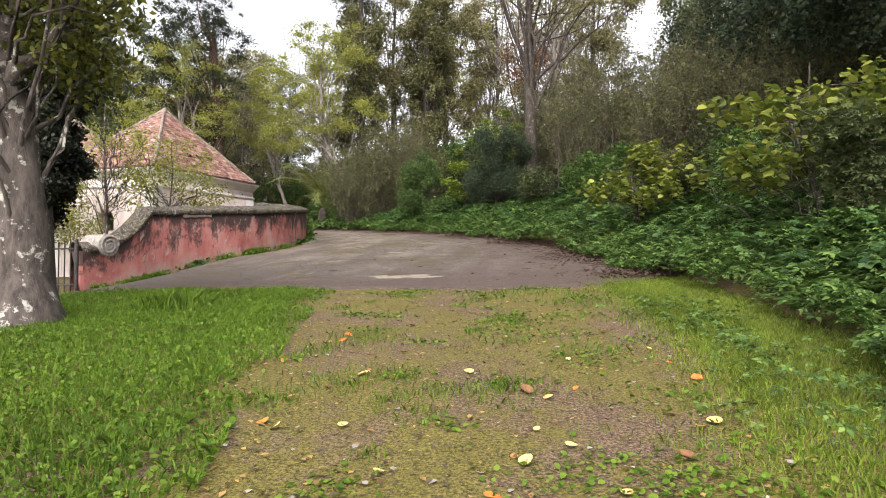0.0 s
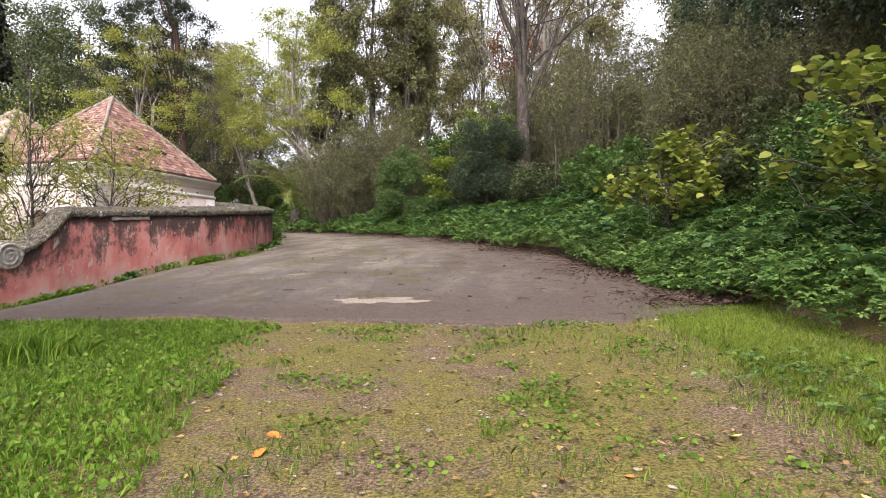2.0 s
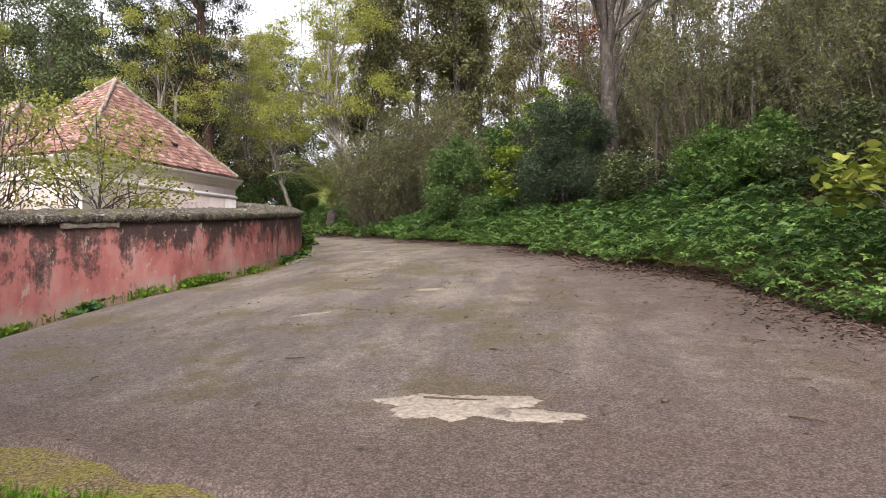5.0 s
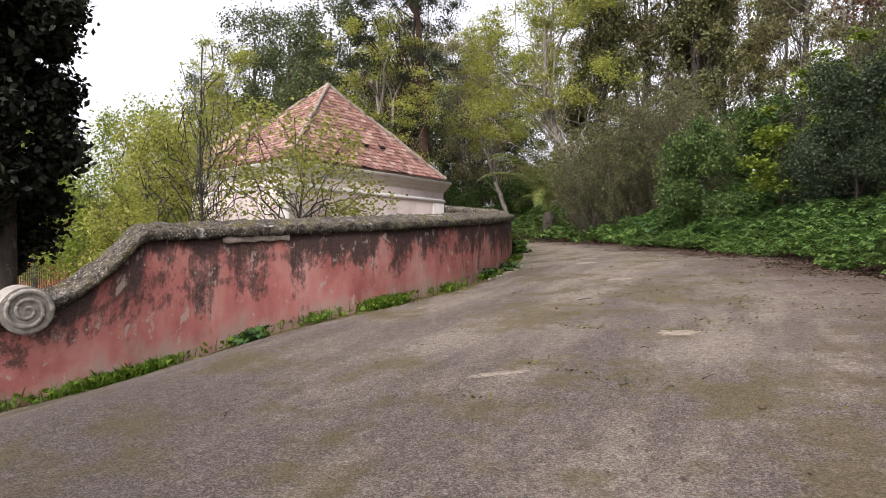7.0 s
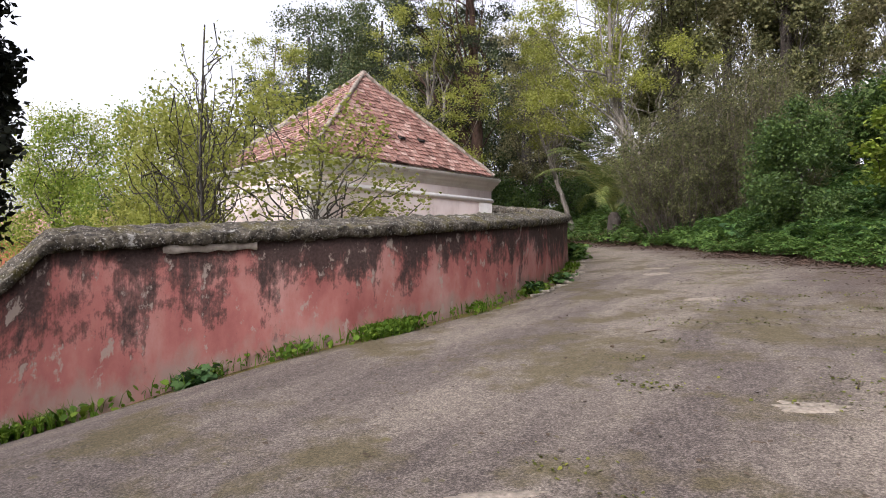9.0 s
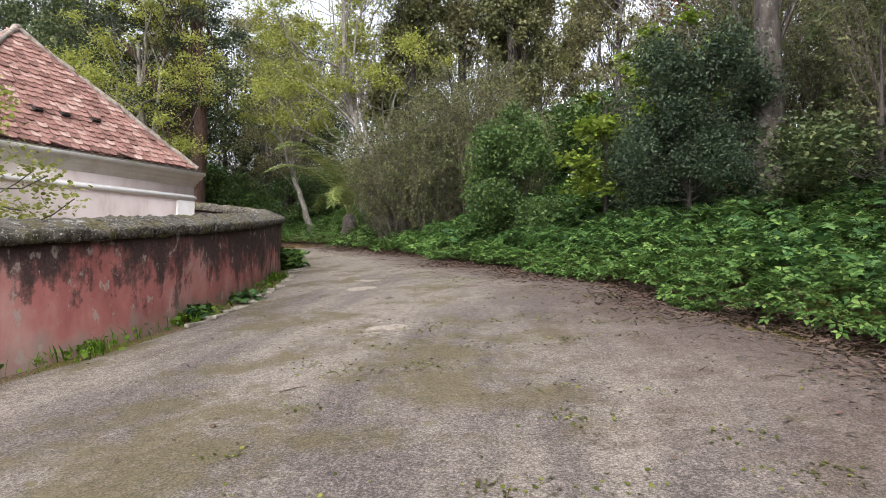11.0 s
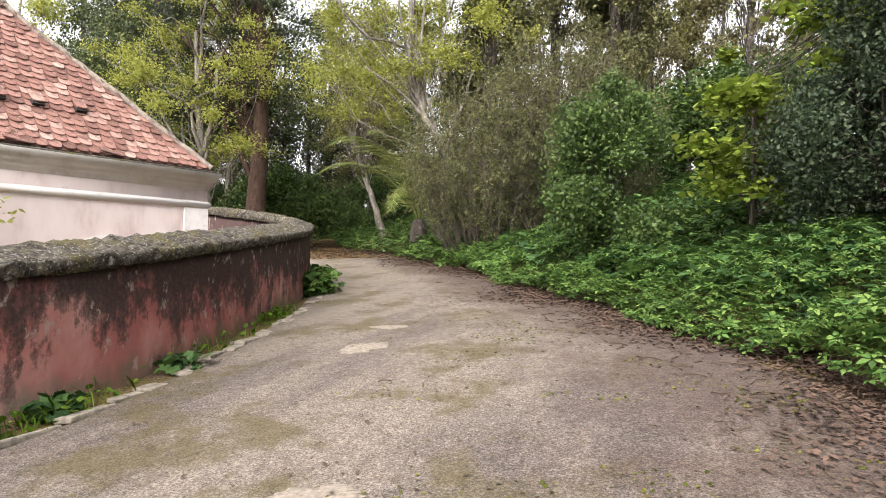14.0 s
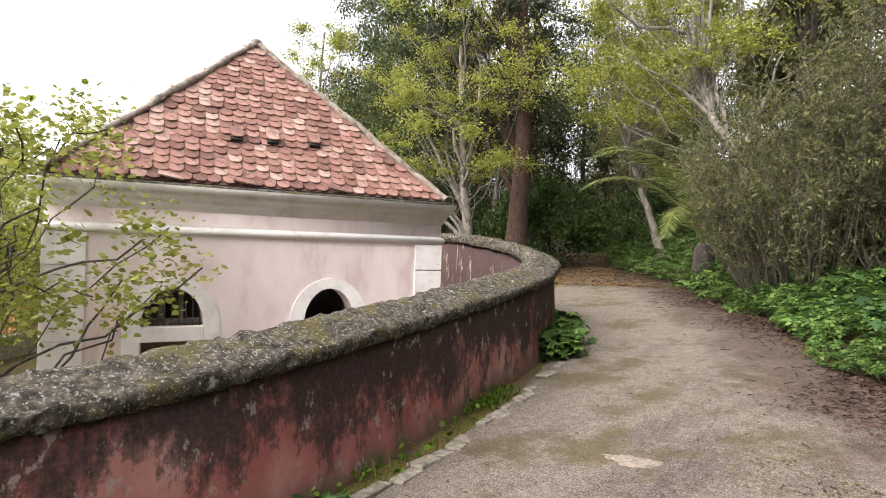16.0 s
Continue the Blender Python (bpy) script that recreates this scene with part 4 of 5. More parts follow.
tree("elm", "leaning pale tree with sparse yellow-green leaves above the bank", (-8.0, 39.6),
     [(1.0, 0, 0), (0.2, 0, 2.8), (-1.2, 0.2, 5.6), (-1.4, 0.2, 9.5)], 0.17,
     [(-3.4, 0, 6.0, 2.6, 2.2, 1.1), (0.6, 0.3, 6.8, 2.2, 2.0, 1.4), (-2.4, 0, 8.8, 3.2, 2.6, 1.6), (-0.8, 0.5, 11.2, 2.6, 2.4, 1.8)], 25000, 0.095, L_YELLOW, BARK_PALE, 10, seed=16, clump=0.85, twigs=40, layer=0.55, flat=0.25)
tree("cypress", "tall column cypress with greenish-brown foliage", (-7.6, 43.0),
     [(0, 0, 0), (0, 0, 5), (0, 0, 12), (0, 0, 21)], 0.3,
     [(0, 0, 6, 1.6, 1.6, 4), (0, 0, 12, 1.8, 1.8, 4.5), (0, 0, 18, 1.4, 1.4, 4)], 40000, 0.15, L_CYP, BARK_DARK, 3, "oval", 0.7, seed=6)
tree("cypress", "tall column cypress with greenish-brown foliage", (-3.6, 45.5),
     [(0, 0, 0), (0, 0, 5), (0, 0, 12), (0, 0, 19)], 0.3,
     [(0, 0, 5, 1.7, 1.7, 4), (0, 0, 11, 1.8, 1.8, 4.5), (0, 0, 16, 1.3, 1.3, 3.5)], 38000, 0.15, L_CYP, BARK_DARK, 3, "oval", 0.7, seed=26)
tree("bare_tree", "tall bare tree with pale twisted limbs", (5.2, 45.0),
     [(0, 0, 0), (0.1, 0, 5), (-0.2, 0.2, 10), (0.3, 0, 18)], 0.28,
     [(0, 0, 12, 5.5, 4, 4.5), (-3, 0, 9, 3.5, 3, 1.5)], 500, 0.22, L_OLIVE, BARK_PALE, 18, seed=9, twigs=120, clump=0.8)
tree("oak", "tall oak with furrowed trunk and sparse yellow-green leaves", (2.75, 30.6),
     [(0, 0, 0), (-0.05, 0, 4), (-0.15, 0, 8), (0.1, 0, 15)], 0.30,
     [(1.5, 1.0, 10.5, 4.0, 4.0, 2.2), (-1, 0, 13, 3.5, 3.5, 2.2)], 4500, 0.17, L_OLIVE, BARK_DARK, 8, seed=10, clump=0.7)
tree("sapling", "yellow-green sapling with thin stems behind the wall", (-11.0, 24.6),
     [(0, 0, 0), (0.1, 0.1, 1.4), (0.2, 0.3, 2.6), (0.2, 0.5, 4.6)], 0.06,
     [(0.2, 0.5, 3.4, 2.3, 2.5, 0.9), (-0.2, 0.3, 4.7, 1.9, 2.0, 0.8), (0.9, 1.7, 2.9, 0.8, 1.0, 0.35)], 4200, 0.08, L_YELLOW, BARK_GREY, 14, "round", 0.42, seed=11, twigs=40, flat=0.4)
tree("sapling", "thin green sapling rising behind the wall", (-12.1, 22.9),
     [(0, 0, 0), (0.1, 0.1, 2), (0.0, 0.1, 4), (-0.1, 0.2, 6.6)], 0.055,
     [(0, 0, 4.0, 1.5, 1.5, 1.4), (0, 0.2, 5.6, 1.0, 1.0, 0.9)], 1500, 0.08, L_YELLOW, BARK_GREY, 14, "oval", 0.4, seed=12, twigs=50)
for i, (x, y, h, r) in enumerate(((-15.5, 24.3, 4.2, 1.9), (-18.0, 25.5, 4.7, 2.2), (-20.5, 29.0, 5.2, 2.4), (-17.6, 30.0, 5.0, 2.0), (-24.5, 31.5, 5.6, 2.8), (-21.5, 25.0, 4.6, 2.4), (-26, 27, 5.4, 2.8))):
    tree("shrub", "bright yellow-green bush in the yard", (x, y), [(0, 0, 0), (0, 0, h * 0.3), (0.1, 0, h * 0.6), (0, 0, h * 0.9)], 0.09,
         [(0, 0, h * 0.6, r, r, h * 0.42), (r * 0.3, 0, h * 1.05, r * 0.6, r * 0.6, h * 0.3)], 16000, 0.085, L_LIME if i % 2 else L_YELLOW, BARK_GREY, 6, "oval", 0.55, seed=30 + i, category="shrub")

# bank: shrubs from the road's foot upwards
tree("shrub", "dense dark evergreen shrub on the bank", (1.25, 30.3), UP3, 0.05,
     [(0, 0, 1.4, 1.35, 1.35, 1.4), (0.2, 0, 2.9, 1.15, 1.15, 1.2)], 52000, 0.06, L_OAKDARK, BARK_DARK, 8, "oval", 0.45, seed=7, category="shrub")
tree("shrub", "lime green large-leaved shrub on the bank", (-0.25, 31.7), UP3, 0.04,
     [(0, -0.3, 1.7, 1.1, 1.0, 1.1), (0.9, 0.3, 3.2, 1.3, 1.0, 1.0), (1.6, 0.6, 4.4, 1.2, 1.0, 0.7)], 9000, 0.10, L_LIME, BARK_DARK, 10, "round", 0.5, seed=8, category="shrub", flat=0.45, layer=0.5)
tree("shrub", "glossy green evergreen shrub on the bank", (-2.3, 33.0), UP3, 0.04,
     [(0, 0, 1.4, 1.05, 1.05, 1.5), (-0.1, 0, 2.7, 0.8, 0.8, 0.7)], 30000, 0.075, L_SHRUB, BARK_DARK, 8, "oval", 0.5, seed=18, category="shrub")
for i, (x, y, h, r) in enumerate(((3.7, 28.3, 1.9, 1.7), (5.4, 25.8, 2.2, 1.8), (6.6, 22.4, 2.0, 1.8), (7.0, 18.8, 2.2, 1.9), (7.2, 15.2, 2.3, 1.8), (7.4, 11.6, 2.2, 1.8), (7.0, 8.2, 1.8, 1.6), (9.6, 13.6, 3.0, 2.3), (9.4, 9.6, 3.0, 2.2), (8.6, 24.0, 3.0, 2.2))):
    tree("shrub", "dark green broad-leaved bush high on the bank", (x, y), UP3, 0.05,
         [(0, 0, h * 0.45, r, r, h * 0.45)], 11000, 0.085, L_COVER if i % 3 == 1 else L_OAK, BARK_DARK, 4, "leaflets" if i % 2 else "oval", 0.45, seed=140 + i, category="shrub", flat=0.35)
STEM = material("grey brown thin stem", plain((0.10, 0.083, 0.066), 0.4, 20), 0.9)


def broom(name, label, at, h, r, stems, n, leaf, size, seed):
    """A bush of many thin stems that fan out from the ground, with side twigs and narrow leaves."""
    rng = np.random.default_rng(seed)
    ob = thing(name, label, "shrub", pose(*at, zat(*at) - 0.1))
    wood, spots = [], []
    for _ in range(stems):
        a, u = rng.uniform(0, 2 * np.pi), math.sqrt(rng.random())
        d = np.array([math.cos(a), math.sin(a), 0])
        top = h * rng.uniform(0.72, 1.05) * (1 - 0.5 * u * u)
        pts = smooth([d * 0.5 * r * u, d * 0.72 * r * u + [0, 0, 0.36 * top], d * 0.9 * r * u + [0, 0, 0.75 * top], d * r * u + [0, 0, top]], 9)
        pts[1:] += rng.normal(0, 0.035, (8, 3))
        wood.append(tube(pts, np.linspace(0.017, 0.004, 9), 3))
        for _ in range(9):
            q = rng.uniform(1.0, 8)
            k = int(q)
            p0 = pts[k] + (pts[min(k + 1, 8)] - pts[k]) * (q - k)
            e = rng.normal(0, 0.3, 3) + d * 0.22 + [0, 0, 0.42]
            e *= rng.uniform(0.5, 1.15)
            wood.append(tube([p0, p0 + e * 0.5 + [0, 0, -0.02], p0 + e], [0.006, 0.0045, 0.002], 3))
            if q > 1.4:
                spots.append((p0, e))
    tagged(part_np("stemwork", *join(wood), STEM, ob), kind="stuff")
    i = rng.integers(0, len(spots), n)
    p0, e = np.array([q[0] for q in spots])[i], np.array([q[1] for q in spots])[i]
    pos = p0 + e * rng.uniform(0.15, 1.1, n)[:, None] + rng.normal(0, 0.045, (n, 3))
    part_np("crown", *leaves(pos, size, rng, "slim"), leaf, ob)
    return ob


for i, (x, y, h, r) in enumerate(((-6.2, 38.6, 5.0, 2.8), (-4.1, 38.6, 6.0, 2.5), (5.6, 29.0, 6.2, 2.8), (8.4, 27.0, 6.0, 2.6), (3.6, 35.0, 6.0, 2.5), (7.6, 22.5, 4.6, 2.3), (9.5, 19.5, 4.6, 2.4))):
    broom("feathery_shrub", "tall grey-green feathery shrub with many thin stems", (x, y), h, r, 260, 42000, L_FEATHER, 0.10, 40 + i)
for x, y, sd in ((12.4, 24.5, 20), (11.6, 16.8, 21)):
    tree("evergreen_oak", "massive dark evergreen oak above the bank", (x, y),
         [(0, 0, 0), (-0.4, 0, 2), (-0.6, 0, 4), (-0.5, 0, 7)], 0.35,
         [(-0.5, 0, 4.8, 4.5, 4.5, 2.6), (0, 0, 7.8, 4.2, 4.2, 2.4), (-2.2, -2, 3.4, 2.6, 2.6, 1.2)], 80000, 0.115, L_OAKDARK, BARK_DARK, 14, "oval", 0.8, seed=sd)
tree("judas_shrub", "spreading shrub with yellowing heart-shaped leaves", (6.1, 12.6), [(0, 0, 0), (0, 0, 0.6), (-0.2, 0, 1.3), (-0.5, 0, 2.1)], 0.05,
     [(-0.3, -0.2, 2.0, 1.4, 1.0, 0.35), (-0.9, 0.1, 1.2, 1.1, 0.9, 0.35), (0.8, 0, 2.2, 1.1, 0.9, 0.3)], 1500, 0.12, L_HEART, BARK_GREY, 12, "round", 0.32, seed=22, twigs=30, category="shrub", flat=0.45)
tree("judas_shrub", "spreading shrub with yellowing heart-shaped leaves", (4.5, 17.6), [(0, 0, 0), (0, 0, 0.6), (-0.1, 0, 1.1), (-0.2, 0, 1.8)], 0.05,
     [(-0.1, 0, 1.4, 1.0, 1.0, 0.5), (0.6, 0, 1.9, 0.8, 0.8, 0.4)], 1300, 0.13, L_HEART, BARK_GREY, 12, "round", 0.32, seed=23, twigs=30, category="shrub", flat=0.45)
tree("oak", "small rust-leaved oak among the trees", (3.0, 41.5), [(0, 0, 0), (0, 0, 3), (0, 0, 6), (0, 0, 8)], 0.14,
     [(0, 0, 7.2, 1.6, 1.6, 1.8)], 1800, 0.14, L_RUST, BARK_DARK, 8, "oval", 0.6, seed=24)


def palm(at):
    x, y = at
    ob = thing("palm", "short palm with long arching feather fronds above the bank", "palm", pose(x, y, zat(x, y) - 0.05))
    rng = np.random.default_rng(50)
    part_np("trunk", *tube([(0, 0, 0), (0, 0, 0.5), (0, 0, 1.1), (0, 0, 1.3)], [0.3, 0.3, 0.27, 0.12], 12), BARK_DARK, ob)
    m = 30
    for i in range(24):
        a = i * 2.4 + rng.normal(0, 0.1)
        ln, lift = rng.uniform(3.6, 4.7), radians(rng.uniform(56, 86) if i > 3 else rng.uniform(38, 50))
        f = np.linspace(0, 1, m)
        ang = lift - radians(100) * f ** 1.6
        stp = ln / (m - 1)
        out, rise = np.cumsum(np.cos(ang)) * stp, np.cumsum(np.sin(ang)) * stp
        d = np.array([np.cos(a), np.sin(a), 0])
        sv = np.array([-np.sin(a), np.cos(a), 0])
        rib = d * out[:, None] + np.array([0, 0, 1.0]) * (1.2 + rise)[:, None]
        fr = part_np("frond", *tube(rib, np.linspace(0.028, 0.006, m), 4), L_PALM, ob)
        along = np.gradient(rib, axis=0)
        along /= np.linalg.norm(along, axis=1)[:, None]
        v, q = [], []
        for k in np.arange(4, m - 0.5, 0.4):
            j = min(int(k), m - 2)
            p0 = rib[j] + (rib[j + 1] - rib[j]) * (k - j)
            fr_k = k / (m - 1)
            up = np.cross(along[j], sv)
            for s in (-1, 1):
                w = (0.55 * math.sin(math.pi * min(1, 0.15 + 0.75 * fr_k)) + 0.06) * rng.uniform(0.85, 1.1)
                e = sv * s * 0.72 + along[j] * 0.62 + up * -0.12 + np.array([0, 0, -0.16]) + rng.normal(0, 0.06, 3)
                t = p0 + e * w
                half = along[j] * 0.014
                n0 = len(v)
                v += [p0 - half, p0 + half, p0 + e * w * 0.6 + half, t, p0 + e * w * 0.6 - half]
                q.append([n0, n0 + 1, n0 + 2, n0 + 3, n0 + 4])
        tagged(part_np("leaflet_comb", np.array(v), np.array(q), L_PALM, fr), kind="stuff")


palm((-9.6, 41.4))


def woods():
    """Repeats of a few tall trees that close the view up the hill and beyond the bend."""
    rng = np.random.default_rng(60)
    kinds = [
        tree("wood_tree", "tall dark green woodland tree", (14, 40), [(0, 0, 0), (0.2, 0, 4), (0, 0, 9), (0, 0, 14)], 0.24,
             [(0, 0, 5.5, 3, 3, 2.6), (0, 0, 9.5, 3.2, 3.2, 3), (0, 0, 13.5, 2.4, 2.4, 2.4)], 20000, 0.17, L_OAK, BARK_DARK, 5, "oval", 1.0, seed=61),
        tree("wood_tree", "tall olive-green woodland tree", (1.0, 49), [(0, 0, 0), (0.2, 0, 4), (0.3, 0, 9), (0, 0, 15)], 0.2,
             [(0, 0, 6, 2.6, 2.6, 3), (0, 0, 11, 2.8, 2.8, 3), (0, 0, 15, 2.0, 2.0, 2.2)], 17000, 0.16, L_OLIVE, BARK_GREY, 6, "oval", 1.0, seed=62, twigs=160, layer=0.7),
        tree("wood_tree", "tall thin woodland tree with sparse yellow leaves", (-12, 50), [(0, 0, 0), (0.2, 0, 4), (-0.3, 0, 9), (0, 0, 14)], 0.17,
             [(0, 0, 8, 2.6, 2.6, 3), (0, 0, 12.5, 2.4, 2.4, 2.6)], 11000, 0.13, L_YELLOW, BARK_PALE, 6, "oval", 0.9, seed=63, twigs=140, layer=0.6),
        tree("wood_bush", "dense dark green undergrowth bush", (-16, 52), UP3, 0.1,
             [(0, 0, 1.6, 2.4, 2.4, 1.6)], 14000, 0.14, L_SHRUB, BARK_DARK, 2, "oval", 0.8, seed=64, category="shrub"),
        broom("wood_bush", "feathery grey-green undergrowth bush", (7.5, 36), 4.0, 2.4, 120, 15000, L_OLIVE, 0.14, 65)]
    for k in kinds:
        tagged(k, group="woodland on the hill")
    spots = []
    # rows up the bank and round the end of the lane
    for d, gap, sorts in ((8.5, 4.6, (4, 4, 3)), (12.5, 5.6, (4, 1, 4, 3)), (18, 7.0, (1, 4, 2, 1)), (25, 8.0, (1, 1, 2))):
        t = np.gradient(BANK_L, axis=0)
        t /= np.linalg.norm(t, axis=1)[:, None]
        off = BANK_L + np.stack([t[:, 1], -t[:, 0]], 1) * d
        s = np.r_[0, np.cumsum(np.hypot(*np.diff(off, axis=0).T))]
        for q in np.arange(0, s[-1], gap):
            x, y = np.interp(q, s, off[:, 0]) + rng.normal(0, 0.8), np.interp(q, s, off[:, 1]) + rng.normal(0, 0.8)
            if 6 < y < 78:
                spots.append((x, y, sorts[int(rng.integers(len(sorts)))]))
    for x in np.arange(-52, -22, 4.2):
        for y in (59, 68):
            spots.append((x + rng.normal(0, 1), y + rng.normal(0, 1), int(rng.choice([0, 1, 0, 3]))))
    for x, y, k in [(-22, 47, 2), (-25, 45, 0), (-24, 52, 0), (-19, 47, 3), (-28, 41, 3), (-30, 47, 0), (-33, 44, 2), (-21, 55, 3), (-36, 50, 0),
                    (-27.5, 54, 3), (-31, 52, 0), (-26, 60, 0), (-23, 64, 1), (-20, 66, 0), (-6.0, 47, 1), (-2.5, 50, 1), (-9.5, 52, 1), (0.5, 47, 4), (-5.5, 42.5, 4)]:
        spots.append((x, y, k))
    for x, y, k in spots:
        if side(np.array([[x, y]]), BANK_L)[0] < 3 and not (x < -14 and y > 38):
            continue
        if min(math.hypot(x - a, y - b) for a, b in ((1.9, 30.1), (5.6, 29), (-0.2, 33.6), (-2, 33.2), (5.9, 13.2), (4.5, 17.6))) < 3:
            continue
        if -2 < x < 14 and 36 < y < 62 and rng.random() < 0.5:
            continue
        sc = rng.uniform(0.8, 1.2)
        o = copy_thing(kinds[k], pose(x, y, zat(x, y) - 0.15, 0, 0, rng.uniform(0, 360)))
        o.scale = (sc, sc, sc * rng.uniform(0.9, 1.1))


woods()


# ---- plants on the ground ----
def stuff(name, label, category, v, f, mat):
    return tagged(new(name, mesh_np(name, v, f, mat)), label, category, kind="stuff")


def bank_cover():
    rng = np.random.default_rng(70)
    t = np.gradient(BANK_L, axis=0)
    t /= np.linalg.norm(t, axis=1)[:, None]
    right = np.stack([t[:, 1], -t[:, 0]], 1)
    for nm, n, y0, y1, dmax, size, mat, form in (("bank_plants", 46000, 3, 37, 3.6, 0.092, L_COVER, "leaflets"), ("bank_plants", 15000, 3, 40, 7, 0.105, L_COVERDARK, "lobed"),
                                                 ("bank_plants", 17000, 5, 40, 8, 0.115, L_COVERDARK, "leaflets"), ("bank_plants", 18000, 34, 67, 7, 0.15, L_COVER, "leaflets")):
        ok = np.where((BANK_L[:, 1] > y0) & (BANK_L[:, 1] < y1))[0]
        u = rng.uniform(ok[0], ok[-1], n)
        i = u.astype(int)
        fr = (u - i)[:, None]
        c = BANK_L[i] * (1 - fr) + BANK_L[np.minimum(i + 1, len(BANK_L) - 1)] * fr
        r = right[i]
        d = -0.3 + dmax * rng.random(n) ** 1.1
        if mat is L_COVERDARK:
            d += 0.9
        p = c + r * d[:, None]
        mound = np.array([noise.noise((a * 0.9, b * 0.9, 0.3)) for a, b in p])
        lump = np.array([noise.noise((a * 2.6, b * 2.6, 4.3)) for a, b in p])
        edge = np.array([noise.noise((a * 0.7, b * 0.7, 9.0)) for a, b in c])
        keep = d > -0.05 + 0.3 * edge + 0.12 * (c[:, 1] < 13)
        top = (0.44 + 0.34 * mound + 0.24 * lump) * step(d, -0.35, 0.35) + 0.06
        z = height(p[:, 0], p[:, 1]) + top * (1 - 0.6 * rng.random(n) ** 2.0)
        pos = np.c_[p, z][keep]
        v, f = leaves(pos, size, rng, form, 0.55, 0.45)
        stuff(nm, "dense lobed green plants covering the bank", "plants", v, f, mat)


bank_cover()


def poly_edge(y):
    """Edge of the left lawn beside the worn track."""
    return np.interp(y, [2, 5.4, 7, 9, 10.3, 12.3, 13], [0.3, -0.22, -0.53, -0.9, -1.12, -1.3, -1.8])


def lawns():
    rng = np.random.default_rng(80)
    n = 180000
    y = 2.2 + 11.0 * rng.random(n)
    x = poly_edge(y) - 0.02 - 8.5 * rng.random(n) ** 1.25
    patch = np.array([noise.noise((a * 1.1, b * 1.1, 2.0)) for a, b in zip(x, y)])
    ragged = np.array([noise.noise((a * 2.3, b * 2.3, 5.0)) for a, b in zip(x, y)])
    near_edge = poly_edge(y) - x + 0.45 * ragged
    rim = np.interp(x, [-12, -7.4, -5.3, -1.4, 0], [12.3, 12.55, 13.35, 12.6, 12.4])
    keep = (y < rim) & (rng.random(n) < np.clip(0.05 + near_edge * 1.5 + patch * 0.8, 0.02, 1))
    x, y, patch = x[keep], y[keep], patch[keep]
    z = height(x, y) + 0.015 + 0.05 * rng.random(len(x)) * (1 + patch)
    pos = np.c_[x, y, z]
    half = len(pos) // 2
    v, f = leaves(pos[:half], 0.032, rng, "round", 0.35, 0.5)
    stuff("lawn", "bright green clover and low weeds", "grass", v, f, L_GRASS)
    blades(pos[half:], 0.055, rng, "grass", "short bright green grass")
    # right verge: longer grass
    n = 46000
    y = 3.2 + 10.0 * rng.random(n)
    x = np.interp(y, [4, 6, 8.5, 12.7, 13.3], [2.75, 2.75, 2.95, 2.85, 3.2]) + (rng.random(n) ** 1.1) * 1.4 - 0.5 * rng.random(n) ** 3
    pos = np.c_[x, y, height(x, y)]
    blades(pos, 0.05, rng, "grass", "soft green grass on the verge", L_VERGE)
    m = 650
    y = 3.0 + 7.5 * rng.random(m)
    x = 3.25 + 0.45 * rng.normal(0, 1, m) * (0.6 + 0.4 * np.sin(y * 2.1))
    v, f = leaves(np.c_[x, y, height(x, y) + 0.03 + 0.12 * rng.random(m)], 0.06, rng, "leaflets", 0.65)
    stuff("verge_plants", "low soft green leafy plants in the verge grass", "plants", v, f, L_COVER)
    # one tall tuft on the lawn near the road
    q = np.c_[rng.normal(-3.4, 0.2, 700), rng.normal(11.1, 0.12, 700)]
    blades(np.c_[q, height(q[:, 0], q[:, 1])], 0.26, rng, "grass", "tall tuft of grass at the lawn's edge")
    # tufts on the worn track
    spots = [(rng.uniform(-0.9, 2.6), rng.uniform(3.4, 12.2), rng.uniform(0.05, 0.24)) for _ in range(100)]
    pts = np.vstack([np.c_[rng.normal(a, r, int(600 * r)), rng.normal(b, r * 0.8, int(600 * r))] for a, b, r in spots])
    pos = np.c_[pts, height(pts[:, 0], pts[:, 1]) + 0.01]
    half = len(pos) // 2
    blades(pos[:half], 0.05, rng, "weeds", "sparse green tufts on the worn track")
    v, f = leaves(pos[half:] + [0, 0, 0.012], 0.028, rng, "round", 0.5, 0.5)
    stuff("weeds", "sparse flat green weeds on the worn track", "weeds", v, f, L_GRASS)


def blades(pos, h, rng, name, label, mat=None):
    n = len(pos)
    a = rng.uniform(0, 2 * np.pi, n)
    k = h * rng.uniform(0.5, 1.3, n)
    lean = rng.normal(0, 0.45, (n, 2)) * k[:, None]
    w = np.c_[np.cos(a), np.sin(a), np.zeros(n)] * (0.0025 + 0.018 * k)[:, None]
    tip = pos + np.c_[lean, k]
    mid = pos + np.c_[lean * 0.3, k * 0.6]
    v = np.stack([pos - w, pos + w, mid + w * 0.8, tip, mid - w * 0.8], 1).reshape(-1, 3)
    f = np.arange(n)[:, None] * 5 + np.arange(5)[None]
    stuff(name, label, "grass", v, f, mat or L_GRASS)


lawns()


